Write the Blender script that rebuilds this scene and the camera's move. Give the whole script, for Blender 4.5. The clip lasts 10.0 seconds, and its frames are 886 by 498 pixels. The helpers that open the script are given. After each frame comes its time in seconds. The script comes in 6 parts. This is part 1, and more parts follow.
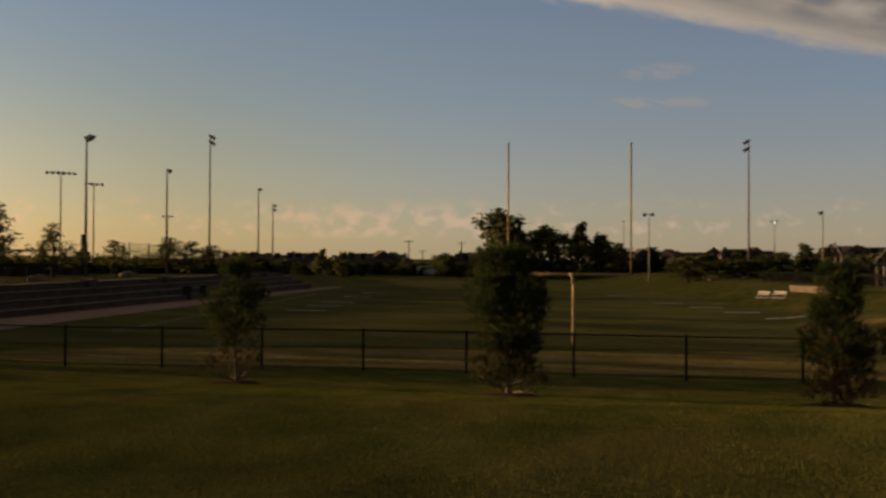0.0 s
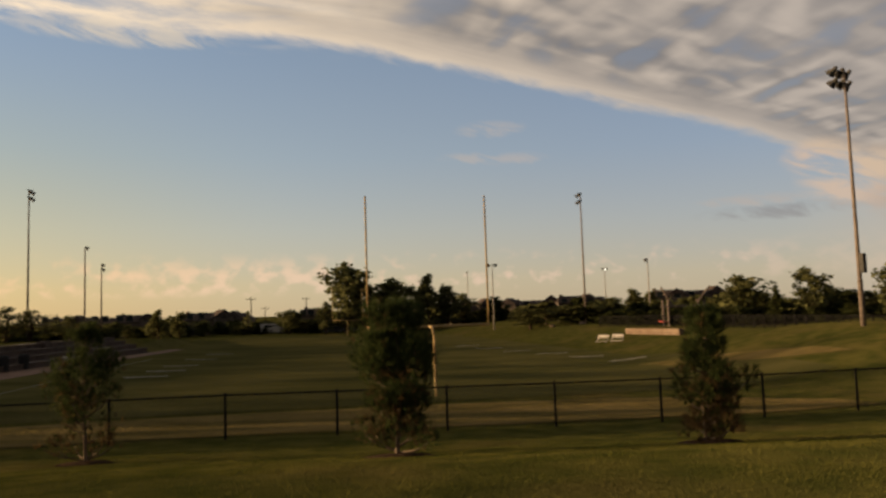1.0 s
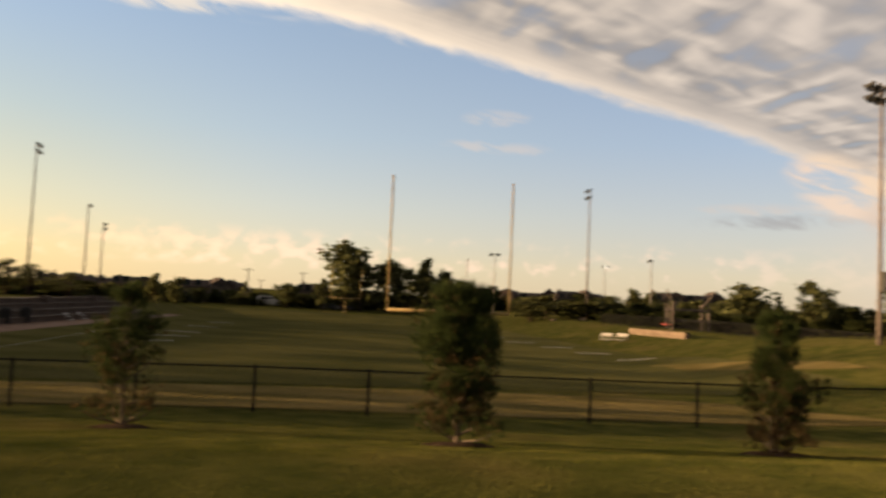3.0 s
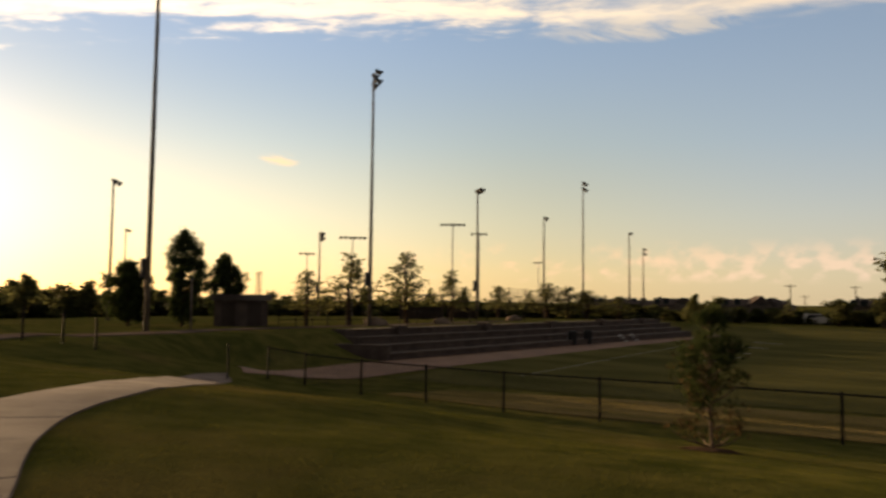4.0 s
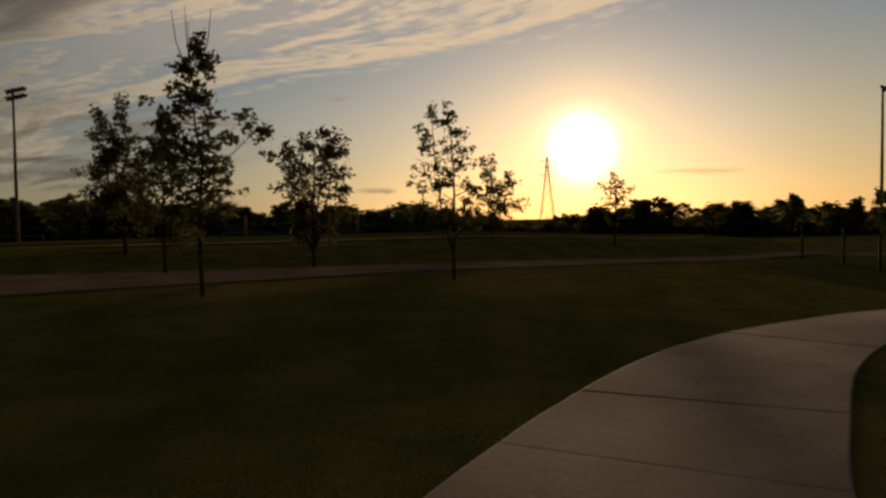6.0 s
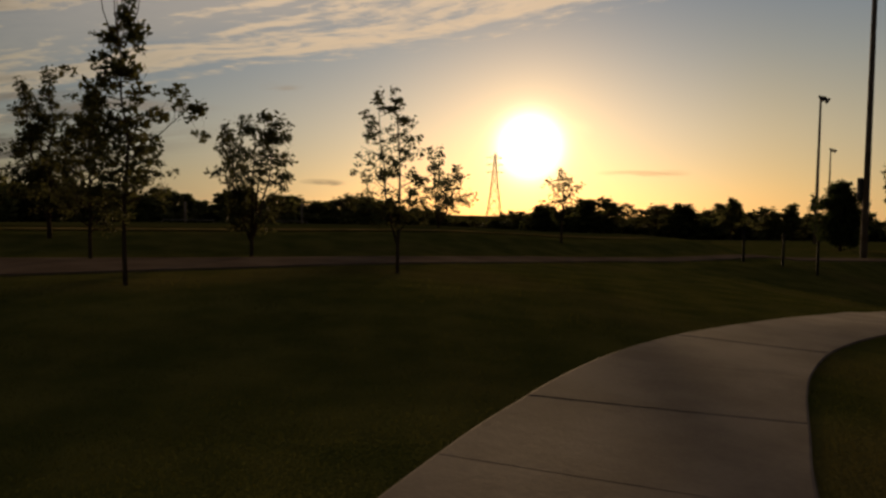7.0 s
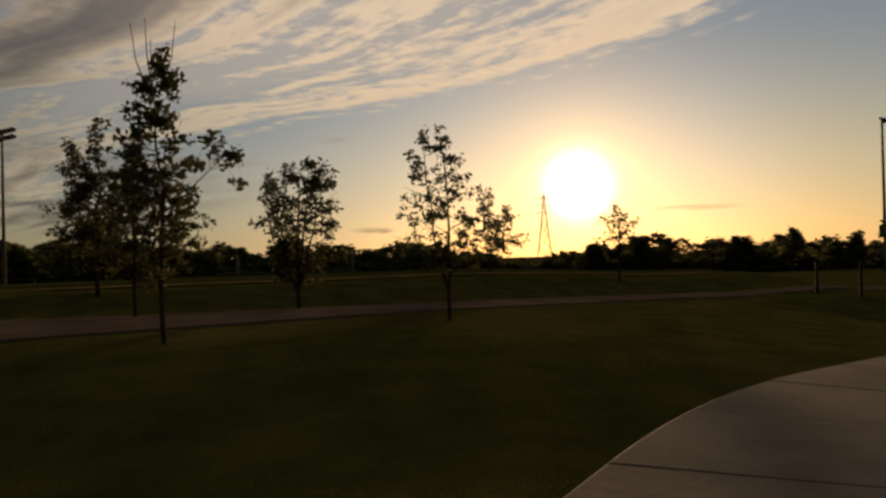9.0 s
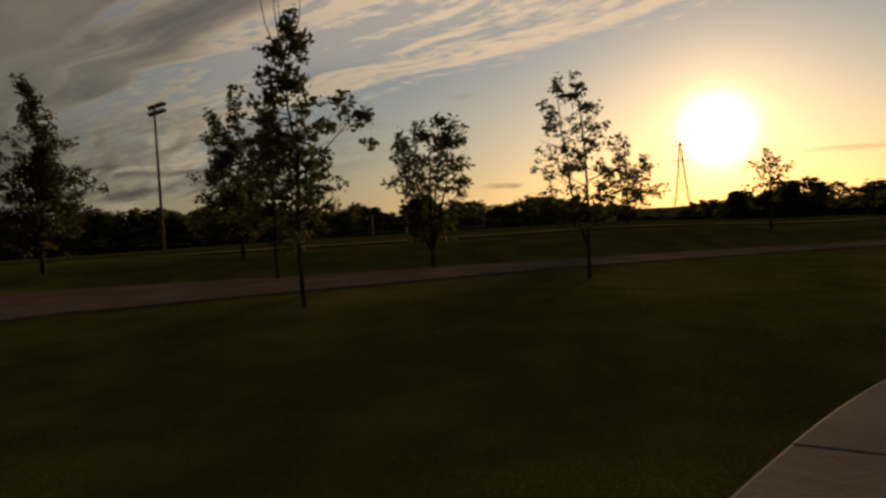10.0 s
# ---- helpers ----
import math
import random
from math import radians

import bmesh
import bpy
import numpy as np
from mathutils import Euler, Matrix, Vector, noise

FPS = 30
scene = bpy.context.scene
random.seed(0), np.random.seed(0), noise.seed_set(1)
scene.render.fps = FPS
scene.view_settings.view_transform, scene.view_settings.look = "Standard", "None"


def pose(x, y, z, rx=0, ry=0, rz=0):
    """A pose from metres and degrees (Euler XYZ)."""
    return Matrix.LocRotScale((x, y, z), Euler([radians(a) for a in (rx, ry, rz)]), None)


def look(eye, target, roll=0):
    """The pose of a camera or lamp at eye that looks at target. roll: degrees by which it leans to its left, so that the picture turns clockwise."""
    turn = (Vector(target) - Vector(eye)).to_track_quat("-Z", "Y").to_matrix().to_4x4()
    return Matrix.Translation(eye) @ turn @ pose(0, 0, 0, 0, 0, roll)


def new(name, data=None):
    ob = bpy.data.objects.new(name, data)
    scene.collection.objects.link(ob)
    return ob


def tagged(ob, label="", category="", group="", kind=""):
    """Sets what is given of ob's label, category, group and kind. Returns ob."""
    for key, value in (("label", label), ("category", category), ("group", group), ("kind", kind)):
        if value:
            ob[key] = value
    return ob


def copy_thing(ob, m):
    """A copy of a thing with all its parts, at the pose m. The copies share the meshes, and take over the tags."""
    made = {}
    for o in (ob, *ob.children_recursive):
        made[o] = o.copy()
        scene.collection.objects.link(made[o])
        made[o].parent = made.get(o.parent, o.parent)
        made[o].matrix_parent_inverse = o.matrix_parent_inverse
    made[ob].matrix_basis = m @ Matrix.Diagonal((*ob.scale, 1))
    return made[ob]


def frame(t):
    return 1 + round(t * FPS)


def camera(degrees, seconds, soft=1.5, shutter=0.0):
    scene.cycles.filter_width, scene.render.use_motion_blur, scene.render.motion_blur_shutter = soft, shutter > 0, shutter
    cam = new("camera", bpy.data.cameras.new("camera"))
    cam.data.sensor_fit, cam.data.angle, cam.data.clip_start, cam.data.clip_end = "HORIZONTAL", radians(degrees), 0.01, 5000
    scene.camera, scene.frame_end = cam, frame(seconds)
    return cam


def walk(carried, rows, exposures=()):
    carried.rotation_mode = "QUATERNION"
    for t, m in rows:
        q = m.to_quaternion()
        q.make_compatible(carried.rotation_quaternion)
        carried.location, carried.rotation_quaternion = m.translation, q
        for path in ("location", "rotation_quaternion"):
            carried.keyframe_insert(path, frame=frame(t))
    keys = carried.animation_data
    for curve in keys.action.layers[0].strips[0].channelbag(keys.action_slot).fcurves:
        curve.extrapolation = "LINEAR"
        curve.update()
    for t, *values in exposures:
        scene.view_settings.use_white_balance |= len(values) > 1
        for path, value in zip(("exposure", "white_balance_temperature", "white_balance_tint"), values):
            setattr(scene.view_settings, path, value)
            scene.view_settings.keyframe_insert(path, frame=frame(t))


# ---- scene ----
cam = camera(61.0, 10.0, soft=2.7, shutter=0.15)

PATH = [
    (0, (3.037, 0.115, 2.26), (2.519, 2.046, 2.285), 0.27),
    (0.2, (2.907, 0.171, 2.313), (2.538, 2.136, 2.341), 0.27),
    (0.5, (2.623, 0.195, 2.319), (2.428, 2.18, 2.47), -2.05),
    (0.8, (2.374, 0.25, 2.269), (2.21, 2.234, 2.467), -1.71),
    (1, (2.264, 0.323, 2.282), (2.159, 2.314, 2.444), -1.83),
    (1.2, (2.179, 0.391, 2.276), (2.127, 2.385, 2.416), -0.79),
    (1.5, (2.226, 0.569, 2.325), (2.44, 2.554, 2.457), -2.03),
    (1.8, (2.02, 0.739, 2.265), (2.819, 2.55, 2.551), 1.21),
    (2, (1.799, 0.83, 2.253), (2.79, 2.545, 2.534), 3.01),
    (2.2, (1.632, 0.856, 2.25), (2.661, 2.554, 2.494), 3.39),
    (3.3, (0.625, 0.703, 2.27), (-0.017, 2.595, 2.378), 1.52),
    (3.5, (0.462, 0.648, 2.204), (-0.422, 2.438, 2.322), 0.89),
    (4, (0.08, 0.63, 2.303), (-1.247, 2.121, 2.44), 0.63),
    (4.2, (-0.157, 0.538, 2.21), (-1.733, 1.765, 2.314), 1.82),
    (4.3, (-0.234, 0.512, 2.246), (-1.977, 1.488, 2.331), 1.39),
    (4.5, (-0.301, 0.508, 2.223), (-2.245, 0.96, 2.353), -2.38),
    (5, (-0.444, 0.58, 2.289), (-2.437, 0.748, 2.325), -2.33),
    (5.5, (-0.646, 0.557, 2.272), (-2.643, 0.441, 2.237), 1.11),
    (6, (-0.874, 0.521, 2.311), (-2.864, 0.332, 2.232), -0.72),
    (6.2, (-0.986, 0.541, 2.308), (-2.982, 0.433, 2.226), -1.80),
    (7.3, (-1.531, 0.512, 2.256), (-3.528, 0.508, 2.148), 2.48),
    (7.5, (-1.625, 0.509, 2.271), (-3.62, 0.559, 2.145), 2.63),
    (8, (-1.827, 0.512, 2.267), (-3.823, 0.379, 2.286), 3.39),
    (8.5, (-1.988, 0.459, 2.27), (-3.984, 0.341, 2.323), -0.28),
    (9, (-2.196, 0.463, 2.239), (-4.187, 0.282, 2.263), -1.37),
    (9.5, (-2.439, 0.397, 2.248), (-4.412, 0.082, 2.158), -0.29),
    (10, (-2.629, 0.312, 2.267), (-4.557, -0.214, 2.186), -3.17),
]
EXPOSURES = [(0, 0.55), (0.2, 0.77), (0.5, 1.1), (1.0, 1.1), (1.5, 1.12), (2.2, 1.18), (3.3, 1.74), (3.5, 1.74), (4.0, 1.34), (4.2, 1.15), (4.5, 0.78), (5.0, 0.08), (5.5, -0.2), (6.0, -0.2), (7.5, -0.2), (8.5, -0.05), (9.0, -0.05), (10.0, -0.1)]
walk(cam, [(t, look(e, g, r)) for t, e, g, r in PATH], EXPOSURES)

# ---- light ----
SKY_GAIN, SUN_POWER = 0.06, 5.0
SUN_AZ, SUN_EL = radians(-84.9), radians(5.2)
SUN = Vector((math.sin(SUN_AZ) * math.cos(SUN_EL), math.cos(SUN_AZ) * math.cos(SUN_EL), math.sin(SUN_EL)))

# ---- node helpers ----


def nodes_of(tree):
    tree.nodes.clear()

    def add(kind, **values):
        n = tree.nodes.new(kind)
        for k, v in values.items():
            if k == "op":
                n.operation = v
            elif k == "blend":
                n.blend_type = v
        return n

    def wire(a, b):
        tree.links.new(a, b)

    return add, wire


def maths(add, wire, op, a, b=None, clamp=False):
    n = add("ShaderNodeMath", op=op)
    n.use_clamp = clamp
    for i, v in enumerate((a, b)):
        if v is None:
            continue
        if isinstance(v, (int, float)):
            n.inputs[i].default_value = v
        else:
            wire(v, n.inputs[i])
    return n.outputs[0]


def ramp(add, wire, fac, lo, hi):
    """0 at lo, 1 at hi, eased."""
    n = add("ShaderNodeMapRange")
    n.interpolation_type = "SMOOTHSTEP"
    wire(fac, n.inputs[0])
    n.inputs[1].default_value, n.inputs[2].default_value = lo, hi
    n.inputs[3].default_value, n.inputs[4].default_value = 0, 1
    return n.outputs[0]


def mixc(add, wire, fac, a, b, blend="MIX"):
    n = add("ShaderNodeMix")
    n.data_type, n.blend_type = "RGBA", blend
    for i, v in ((0, fac), (6, a), (7, b)):
        if isinstance(v, (int, float)):
            n.inputs[i].default_value = v
        elif isinstance(v, tuple):
            n.inputs[i].default_value = (*v, 1)
        else:
            wire(v, n.inputs[i])
    return n.outputs[2]


# ---- sky ----
world = bpy.data.worlds.new("evening_sky")
scene.world = world
world.use_nodes = True
add, wire = nodes_of(world.node_tree)
tc = add("ShaderNodeTexCoord")
sep = add("ShaderNodeSeparateXYZ")
wire(tc.outputs["Generated"], sep.inputs[0])
dx, dy, dz = sep.outputs
M = lambda op, a, b=None, clamp=False: maths(add, wire, op, a, b, clamp)
R = lambda f, lo, hi: ramp(add, wire, f, lo, hi)
sky = add("ShaderNodeTexSky")
sky.sky_type, sky.sun_disc = "NISHITA", False
sky.sun_elevation, sky.sun_rotation = SUN_EL, SUN_AZ
sky.air_density, sky.dust_density, sky.ozone_density = 1.0, 0.8, 2.5
air = mixc(add, wire, 1.0, sky.outputs[0], (SKY_GAIN, SKY_GAIN, SKY_GAIN), "MULTIPLY")
# thin evening haze over the clear sky: pale and warm low down, blue above
grad = add("ShaderNodeValToRGB")
wire(M("POWER", M("MAXIMUM", dz, 0.0), 0.5), grad.inputs[0])
stops = grad.color_ramp.elements
stops[0].position, stops[0].color = 0.0, (0.60, 0.47, 0.29, 1)
stops[1].position, stops[1].color = 1.0, (0.09, 0.13, 0.23, 1)
for at, c in ((0.20, (0.58, 0.47, 0.315, 1)), (0.33, (0.46, 0.435, 0.38, 1)), (0.45, (0.335, 0.375, 0.41, 1)), (0.60, (0.23, 0.29, 0.385, 1))):
    stops.new(at).color = c
sky_colour = mixc(add, wire, 1.0, air, grad.outputs[0], "ADD")

# the cloud sheet lies on a plane overhead; its edge runs from the west-south-west to the north-east and bends at both ends
up = M("MAXIMUM", dz, 0.03)
px, py = M("DIVIDE", dx, up), M("DIVIDE", dy, up)
along = M("ADD", M("MULTIPLY", px, 0.762), M("MULTIPLY", py, 0.648))
inside0 = M("ADD", M("SUBTRACT", M("MULTIPLY", px, 0.648), M("MULTIPLY", py, 0.762)), 2.62)
bend = add("ShaderNodeValToRGB")
bend.color_ramp.interpolation = "EASE"
wire(M("MULTIPLY", M("ADD", along, 8.0), 1 / 16.0), bend.inputs[0])
knots = bend.color_ramp.elements
for i, (at, shift) in enumerate(((-7.5, 1.0), (-5.0, 0.45), (-4.2, 0.05), (-3.2, -0.22), (-2.4, -0.26), (-1.1, -0.15), (0.6, -0.07), (1.5, 0.15), (3.7, 0.17), (5.2, 0.08), (7.0, -0.40))):
    k = knots[i] if i < 2 else knots.new(0.999)
    k.position = (at + 8.0) / 16.0
    k.color = (shift / 2 + 0.5,) * 3 + (1,)
inside = M("SUBTRACT", inside0, M("MULTIPLY", M("SUBTRACT", bend.outputs[0], 0.5), 2.0))
east = R(along, 0.0, 1.6)


def cloud_noise(x, y, z, detail, rough, twist=0.0):
    c = add("ShaderNodeCombineXYZ")
    for k, v in enumerate((x, y, z)):
        if isinstance(v, (int, float)):
            c.inputs[k].default_value = v
        else:
            wire(v, c.inputs[k])
    n = add("ShaderNodeTexNoise")
    n.inputs["Scale"].default_value, n.inputs["Detail"].default_value, n.inputs["Roughness"].default_value = 1.0, detail, rough
    n.inputs["Distortion"].default_value = twist
    wire(c.outputs[0], n.inputs["Vector"])
    return M("SUBTRACT", n.outputs["Fac"], 0.5)


# long bands along the edge, small lumps in them, and broad unevenness
bands = cloud_noise(M("MULTIPLY", along, 0.30), M("MULTIPLY", inside, 2.6), 3.0, 3, 0.5, 0.25)
strands = cloud_noise(M("MULTIPLY", along, 1.1), M("MULTIPLY", inside, 8.0), 7.0, 4, 0.55, 0.5)
lumps = cloud_noise(M("MULTIPLY", along, 5.5), M("MULTIPLY", inside, 9.0), 1.0, 4, 0.62, 0.3)
broad = cloud_noise(M("MULTIPLY", dx, 3.2), M("MULTIPLY", dy, 3.2), M("MULTIPLY", dz, 7.0), 5, 0.55)
wisps = cloud_noise(M("MULTIPLY", M("SUBTRACT", M("MULTIPLY", dx, 0.94), M("MULTIPLY", dz, 0.34)), 16.0), M("MULTIPLY", M("ADD", M("MULTIPLY", dx, 0.34), M("MULTIPLY", dz, 0.94)), 60.0), M("MULTIPLY", dy, 8.0), 6, 0.6, 0.4)
# ribs across the sheet, and rows of round puffs, in the northern part
ribs = cloud_noise(M("ADD", M("MULTIPLY", along, 3.3), M("MULTIPLY", inside, 1.0)), M("MULTIPLY", inside, 1.3), 5.0, 2.5, 0.45, 0.7)
puffs = cloud_noise(M("ADD", M("MULTIPLY", along, 3.0), M("MULTIPLY", inside, 1.6)), M("MULTIPLY", inside, 6.0), 9.0, 1.6, 0.4, 0.3)

west_edge = M("ADD", M("ADD", M("MULTIPLY", bands, 6.2), M("ADD", M("MULTIPLY", strands, 1.3), M("MULTIPLY", lumps, 2.6))), M("ADD", M("MINIMUM", M("ADD", M("MULTIPLY", inside, 2.2), 0.10), 0.62), M("MULTIPLY", R(inside, 1.5, 2.5), 1.2)))
west_cover = M("MULTIPLY", R(west_edge, -0.35, 1.05), R(M("ADD", inside, M("MULTIPLY", lumps, 0.45)), -0.12, 0.10))
west_cover = M("MAXIMUM", west_cover, M("MULTIPLY", R(M("ADD", inside, M("MULTIPLY", bands, 1.2)), 0.15, 1.1), 0.42))
far_deck = R(M("ADD", inside0, M("ADD", M("MULTIPLY", bands, 1.3), M("MULTIPLY", lumps, 0.6))), 1.1, 2.9)
far_deck = M("MULTIPLY", far_deck, M("ADD", 0.5, M("MULTIPLY", R(dz, 0.12, 0.30), 0.5)))
west_cover = M("MAXIMUM", west_cover, M("MULTIPLY", far_deck, 0.97))
west_thick = M("ADD", M("MULTIPLY", far_deck, 1.05), M("SUBTRACT", M("MULTIPLY", R(west_edge, 0.6, 2.0), 0.30), M("ADD", M("MULTIPLY", lumps, 0.7), M("MULTIPLY", strands, 0.3))))

rim = M("ADD", inside, M("ADD", M("MULTIPLY", ribs, 0.10), M("ADD", M("MULTIPLY", wisps, 0.22), M("MULTIPLY", strands, 0.10))))
low = R(dz, 0.10, 0.20)
soft_rim = M("ADD", M("MULTIPLY", rim, M("ADD", 0.25, M("MULTIPLY", low, 0.75))), M("MULTIPLY", M("MULTIPLY", broad, 0.7), M("SUBTRACT", 1.0, low)))
ribbed = M("MULTIPLY", R(inside, 0.22, 0.5), M("SUBTRACT", 1.0, R(M("ADD", inside, M("MULTIPLY", broad, 1.5)), 1.2, 2.0)))
hazy = M("MULTIPLY", R(M("ADD", dx, M("MULTIPLY", broad, 0.16)), 0.38, 0.60), R(dy, -0.3, 0.1))
ribbed = M("MULTIPLY", ribbed, M("SUBTRACT", 1.0, hazy))
gaps = M("MULTIPLY", M("MULTIPLY", R(M("MULTIPLY", M("ADD", ribs, M("MULTIPLY", puffs, 0.6)), -1.0), 0.02, 0.26), ribbed), 0.38)
east_cover = M("MAXIMUM", M("MULTIPLY", R(soft_rim, 0.0, 0.17), M("SUBTRACT", 1.0, gaps)), M("MULTIPLY", hazy, 0.95))
cover = M("ADD", M("MULTIPLY", west_cover, M("SUBTRACT", 1.0, east)), M("MULTIPLY", east_cover, east))
grain = M("ADD", M("MULTIPLY", ribs, 1.5), M("ADD", M("MULTIPLY", puffs, 1.7), M("MULTIPLY", lumps, 0.25)))
body = M("MAXIMUM", M("MULTIPLY", R(M("MULTIPLY", inside, M("ADD", 0.25, M("MULTIPLY", low, 0.75))), 0.03, 0.36), 0.62), M("MULTIPLY", M("MULTIPLY", hazy, R(dx, 0.46, 0.66)), 0.68))
east_thick = M("ADD", M("ADD", body, M("MAXIMUM", M("MULTIPLY", R(inside, 1.2, 2.6), 0.42), M("MULTIPLY", M("MULTIPLY", hazy, R(dx, 0.46, 0.66)), 0.40))), M("SUBTRACT", M("ADD", M("MULTIPLY", broad, -0.25), M("MULTIPLY", M("MULTIPLY", strands, 0.5), M("SUBTRACT", 1.0, R(inside, 0.3, 0.7)))), M("MULTIPLY", grain, ribbed)))
thick = R(M("ADD", M("MULTIPLY", west_thick, M("SUBTRACT", 1.0, east)), M("MULTIPLY", east_thick, east)), -0.05, 1.1)
facing = M("ADD", M("ADD", M("MULTIPLY", dx, SUN.x), M("MULTIPLY", dy, SUN.y)), M("MULTIPLY", dz, SUN.z))
toward = R(facing, -0.4, 0.97)
lit = mixc(add, wire, toward, (0.67, 0.57, 0.48), (1.30, 1.01, 0.68))
dull = mixc(add, wire, toward, (0.268, 0.242, 0.232), (0.235, 0.205, 0.175))
# the deck overhead, out of view, is darkened to lower the ambient light
deck = add("ShaderNodeCombineColor")
for i in range(3):
    wire(M("SUBTRACT", 1.0, M("MULTIPLY", R(dz, 0.38, 0.85), 0.6)), deck.inputs[i])
grey = mixc(add, wire, R(broad, -0.16, 0.16), dull, mixc(add, wire, 0.24, dull, lit))
cloud = mixc(add, wire, 1.0, mixc(add, wire, thick, lit, grey), deck.outputs[0], "MULTIPLY")
sky_colour = mixc(add, wire, M("MULTIPLY", cover, 0.94), sky_colour, cloud)


# small thin clouds standing alone, by bearing, elevation and half widths in degrees
def cloudlet(bearing, el, wide_deg, tall_deg, strength, colour):
    global sky_colour
    b, e = radians(bearing), radians(el)
    u = M("MULTIPLY", M("SUBTRACT", M("MULTIPLY", dx, math.cos(b)), M("MULTIPLY", dy, math.sin(b))), 1 / radians(wide_deg))
    v = M("MULTIPLY", M("ADD", M("SUBTRACT", dz, math.sin(e)), M("MULTIPLY", wisps, 0.02)), 1 / radians(tall_deg))
    r2 = M("ADD", M("MULTIPLY", u, u), M("MULTIPLY", v, v))
    ahead = R(M("ADD", M("MULTIPLY", dx, math.sin(b)), M("MULTIPLY", dy, math.cos(b))), 0.3, 0.5)
    g = M("MULTIPLY", M("MULTIPLY", M("SUBTRACT", 1.0, R(r2, 0.0, 1.6)), ahead), M("MULTIPLY", R(wisps, -0.15, 0.12), strength))
    sky_colour = mixc(add, wire, g, sky_colour, colour)


cloudlet(1.0, 13.6, 2.4, 0.55, 0.7, (0.60, 0.53, 0.47))
cloudlet(-1.0, 11.5, 2.0, 0.4, 0.6, (0.60, 0.53, 0.47))
cloudlet(2.6, 11.3, 2.4, 0.45, 0.6, (0.60, 0.53, 0.47))
cloudlet(-26.0, 19.9, 7.0, 0.8, 0.8, (0.74, 0.64, 0.52))
cloudlet(-54.1, 10.4, 1.4, 0.45, 0.85, (0.90, 0.70, 0.47))
cloudlet(22.0, 6.2, 5.5, 0.5, 0.55, (0.32, 0.28, 0.255))
cloudlet(19.5, 7.1, 3.5, 0.4, 0.5, (0.66, 0.53, 0.41))
cloudlet(26.5, 8.0, 3.6, 2.0, 1.2, (0.80, 0.61, 0.44))
cloudlet(24.0, 9.6, 2.2, 1.3, 1.2, (0.78, 0.60, 0.44))
cloudlet(30.5, 6.6, 4.0, 1.6, 1.0, (0.64, 0.50, 0.38))
cloudlet(-100.5, 2.2, 1.6, 0.22, 0.9, (0.22, 0.18, 0.15))
cloudlet(-76.6, 3.3, 3.0, 0.25, 0.6, (1.05, 0.66, 0.36))
cloudlet(-81.6, 6.4, 1.2, 0.8, 0.8, (1.9, 1.5, 0.95))
cloudlet(-104.5, 9.1, 2.4, 0.25, 0.7, (0.62, 0.50, 0.37))
cloudlet(-123.0, 3.0, 8.0, 0.7, 1.0, (0.15, 0.13, 0.13))
cloudlet(-126.0, 4.6, 6.0, 0.45, 0.9, (0.19, 0.165, 0.15))
cloudlet(-124.0, 5.8, 14.0, 3.0, 0.6, (0.32, 0.27, 0.22))
cloudlet(-116.0, 7.2, 8.0, 0.5, 0.6, (0.60, 0.46, 0.33))

# small heaped clouds low over the northern horizon
heaps = cloud_noise(M("MULTIPLY", dx, 44.0), M("MULTIPLY", dy, 44.0), M("MULTIPLY", dz, 62.0), 4, 0.5)
level = M("MULTIPLY", R(dz, 0.022, 0.036), M("SUBTRACT", 1.0, R(dz, 0.05, 0.085)))
heap = M("MULTIPLY", M("MULTIPLY", R(M("ADD", heaps, M("MULTIPLY", broad, 0.8)), 0.0, 0.24), level), M("MULTIPLY", R(dy, 0.5, 0.8), M("SUBTRACT", 1.0, M("MULTIPLY", R(dx, 0.22, 0.42), 0.75))))
sky_colour = mixc(add, wire, M("MULTIPLY", heap, 0.95), sky_colour, (0.94, 0.69, 0.48))
# warmer haze on the sun's side of the sky
sky_colour = mixc(add, wire, M("MULTIPLY", R(facing, 0.25, 0.7), M("SUBTRACT", 1.0, R(dz, 0.10, 0.36))), sky_colour, mixc(add, wire, 1.0, sky_colour, (1.05, 1.0, 0.90), "MULTIPLY"))
beside = M("MULTIPLY", M("MULTIPLY", R(facing, 0.30, 0.75), M("SUBTRACT", 1.0, R(facing, 0.95, 0.995))), M("MULTIPLY", R(dy, 0.05, 0.35), M("SUBTRACT", 1.0, R(dz, 0.12, 0.34))))
sky_colour = mixc(add, wire, beside, sky_colour, mixc(add, wire, 1.0, sky_colour, (1.0, 0.95, 0.82), "MULTIPLY"))
# cooler air away from the sun
sky_colour = mixc(add, wire, M("MULTIPLY", R(M("MULTIPLY", facing, -1.0), -0.35, 0.3), M("SUBTRACT", 1.0, cover)), sky_colour, mixc(add, wire, 1.0, sky_colour, (0.96, 0.99, 1.09), "MULTIPLY"))
# brighter towards the sun
near_sun = add("ShaderNodeCombineColor")
for i, gain in enumerate((0.40, 0.36, 0.39)):
    wire(M("ADD", 1.0, M("MULTIPLY", M("MULTIPLY", R(facing, 0.6, 0.98), M("SUBTRACT", 1.0, M("MULTIPLY", M("MULTIPLY", R(dz, 0.1, 0.3), M("SUBTRACT", 1.0, cover)), 0.7))), gain)), near_sun.inputs[i])
sky_colour = mixc(add, wire, 1.0, sky_colour, near_sun.outputs[0], "MULTIPLY")

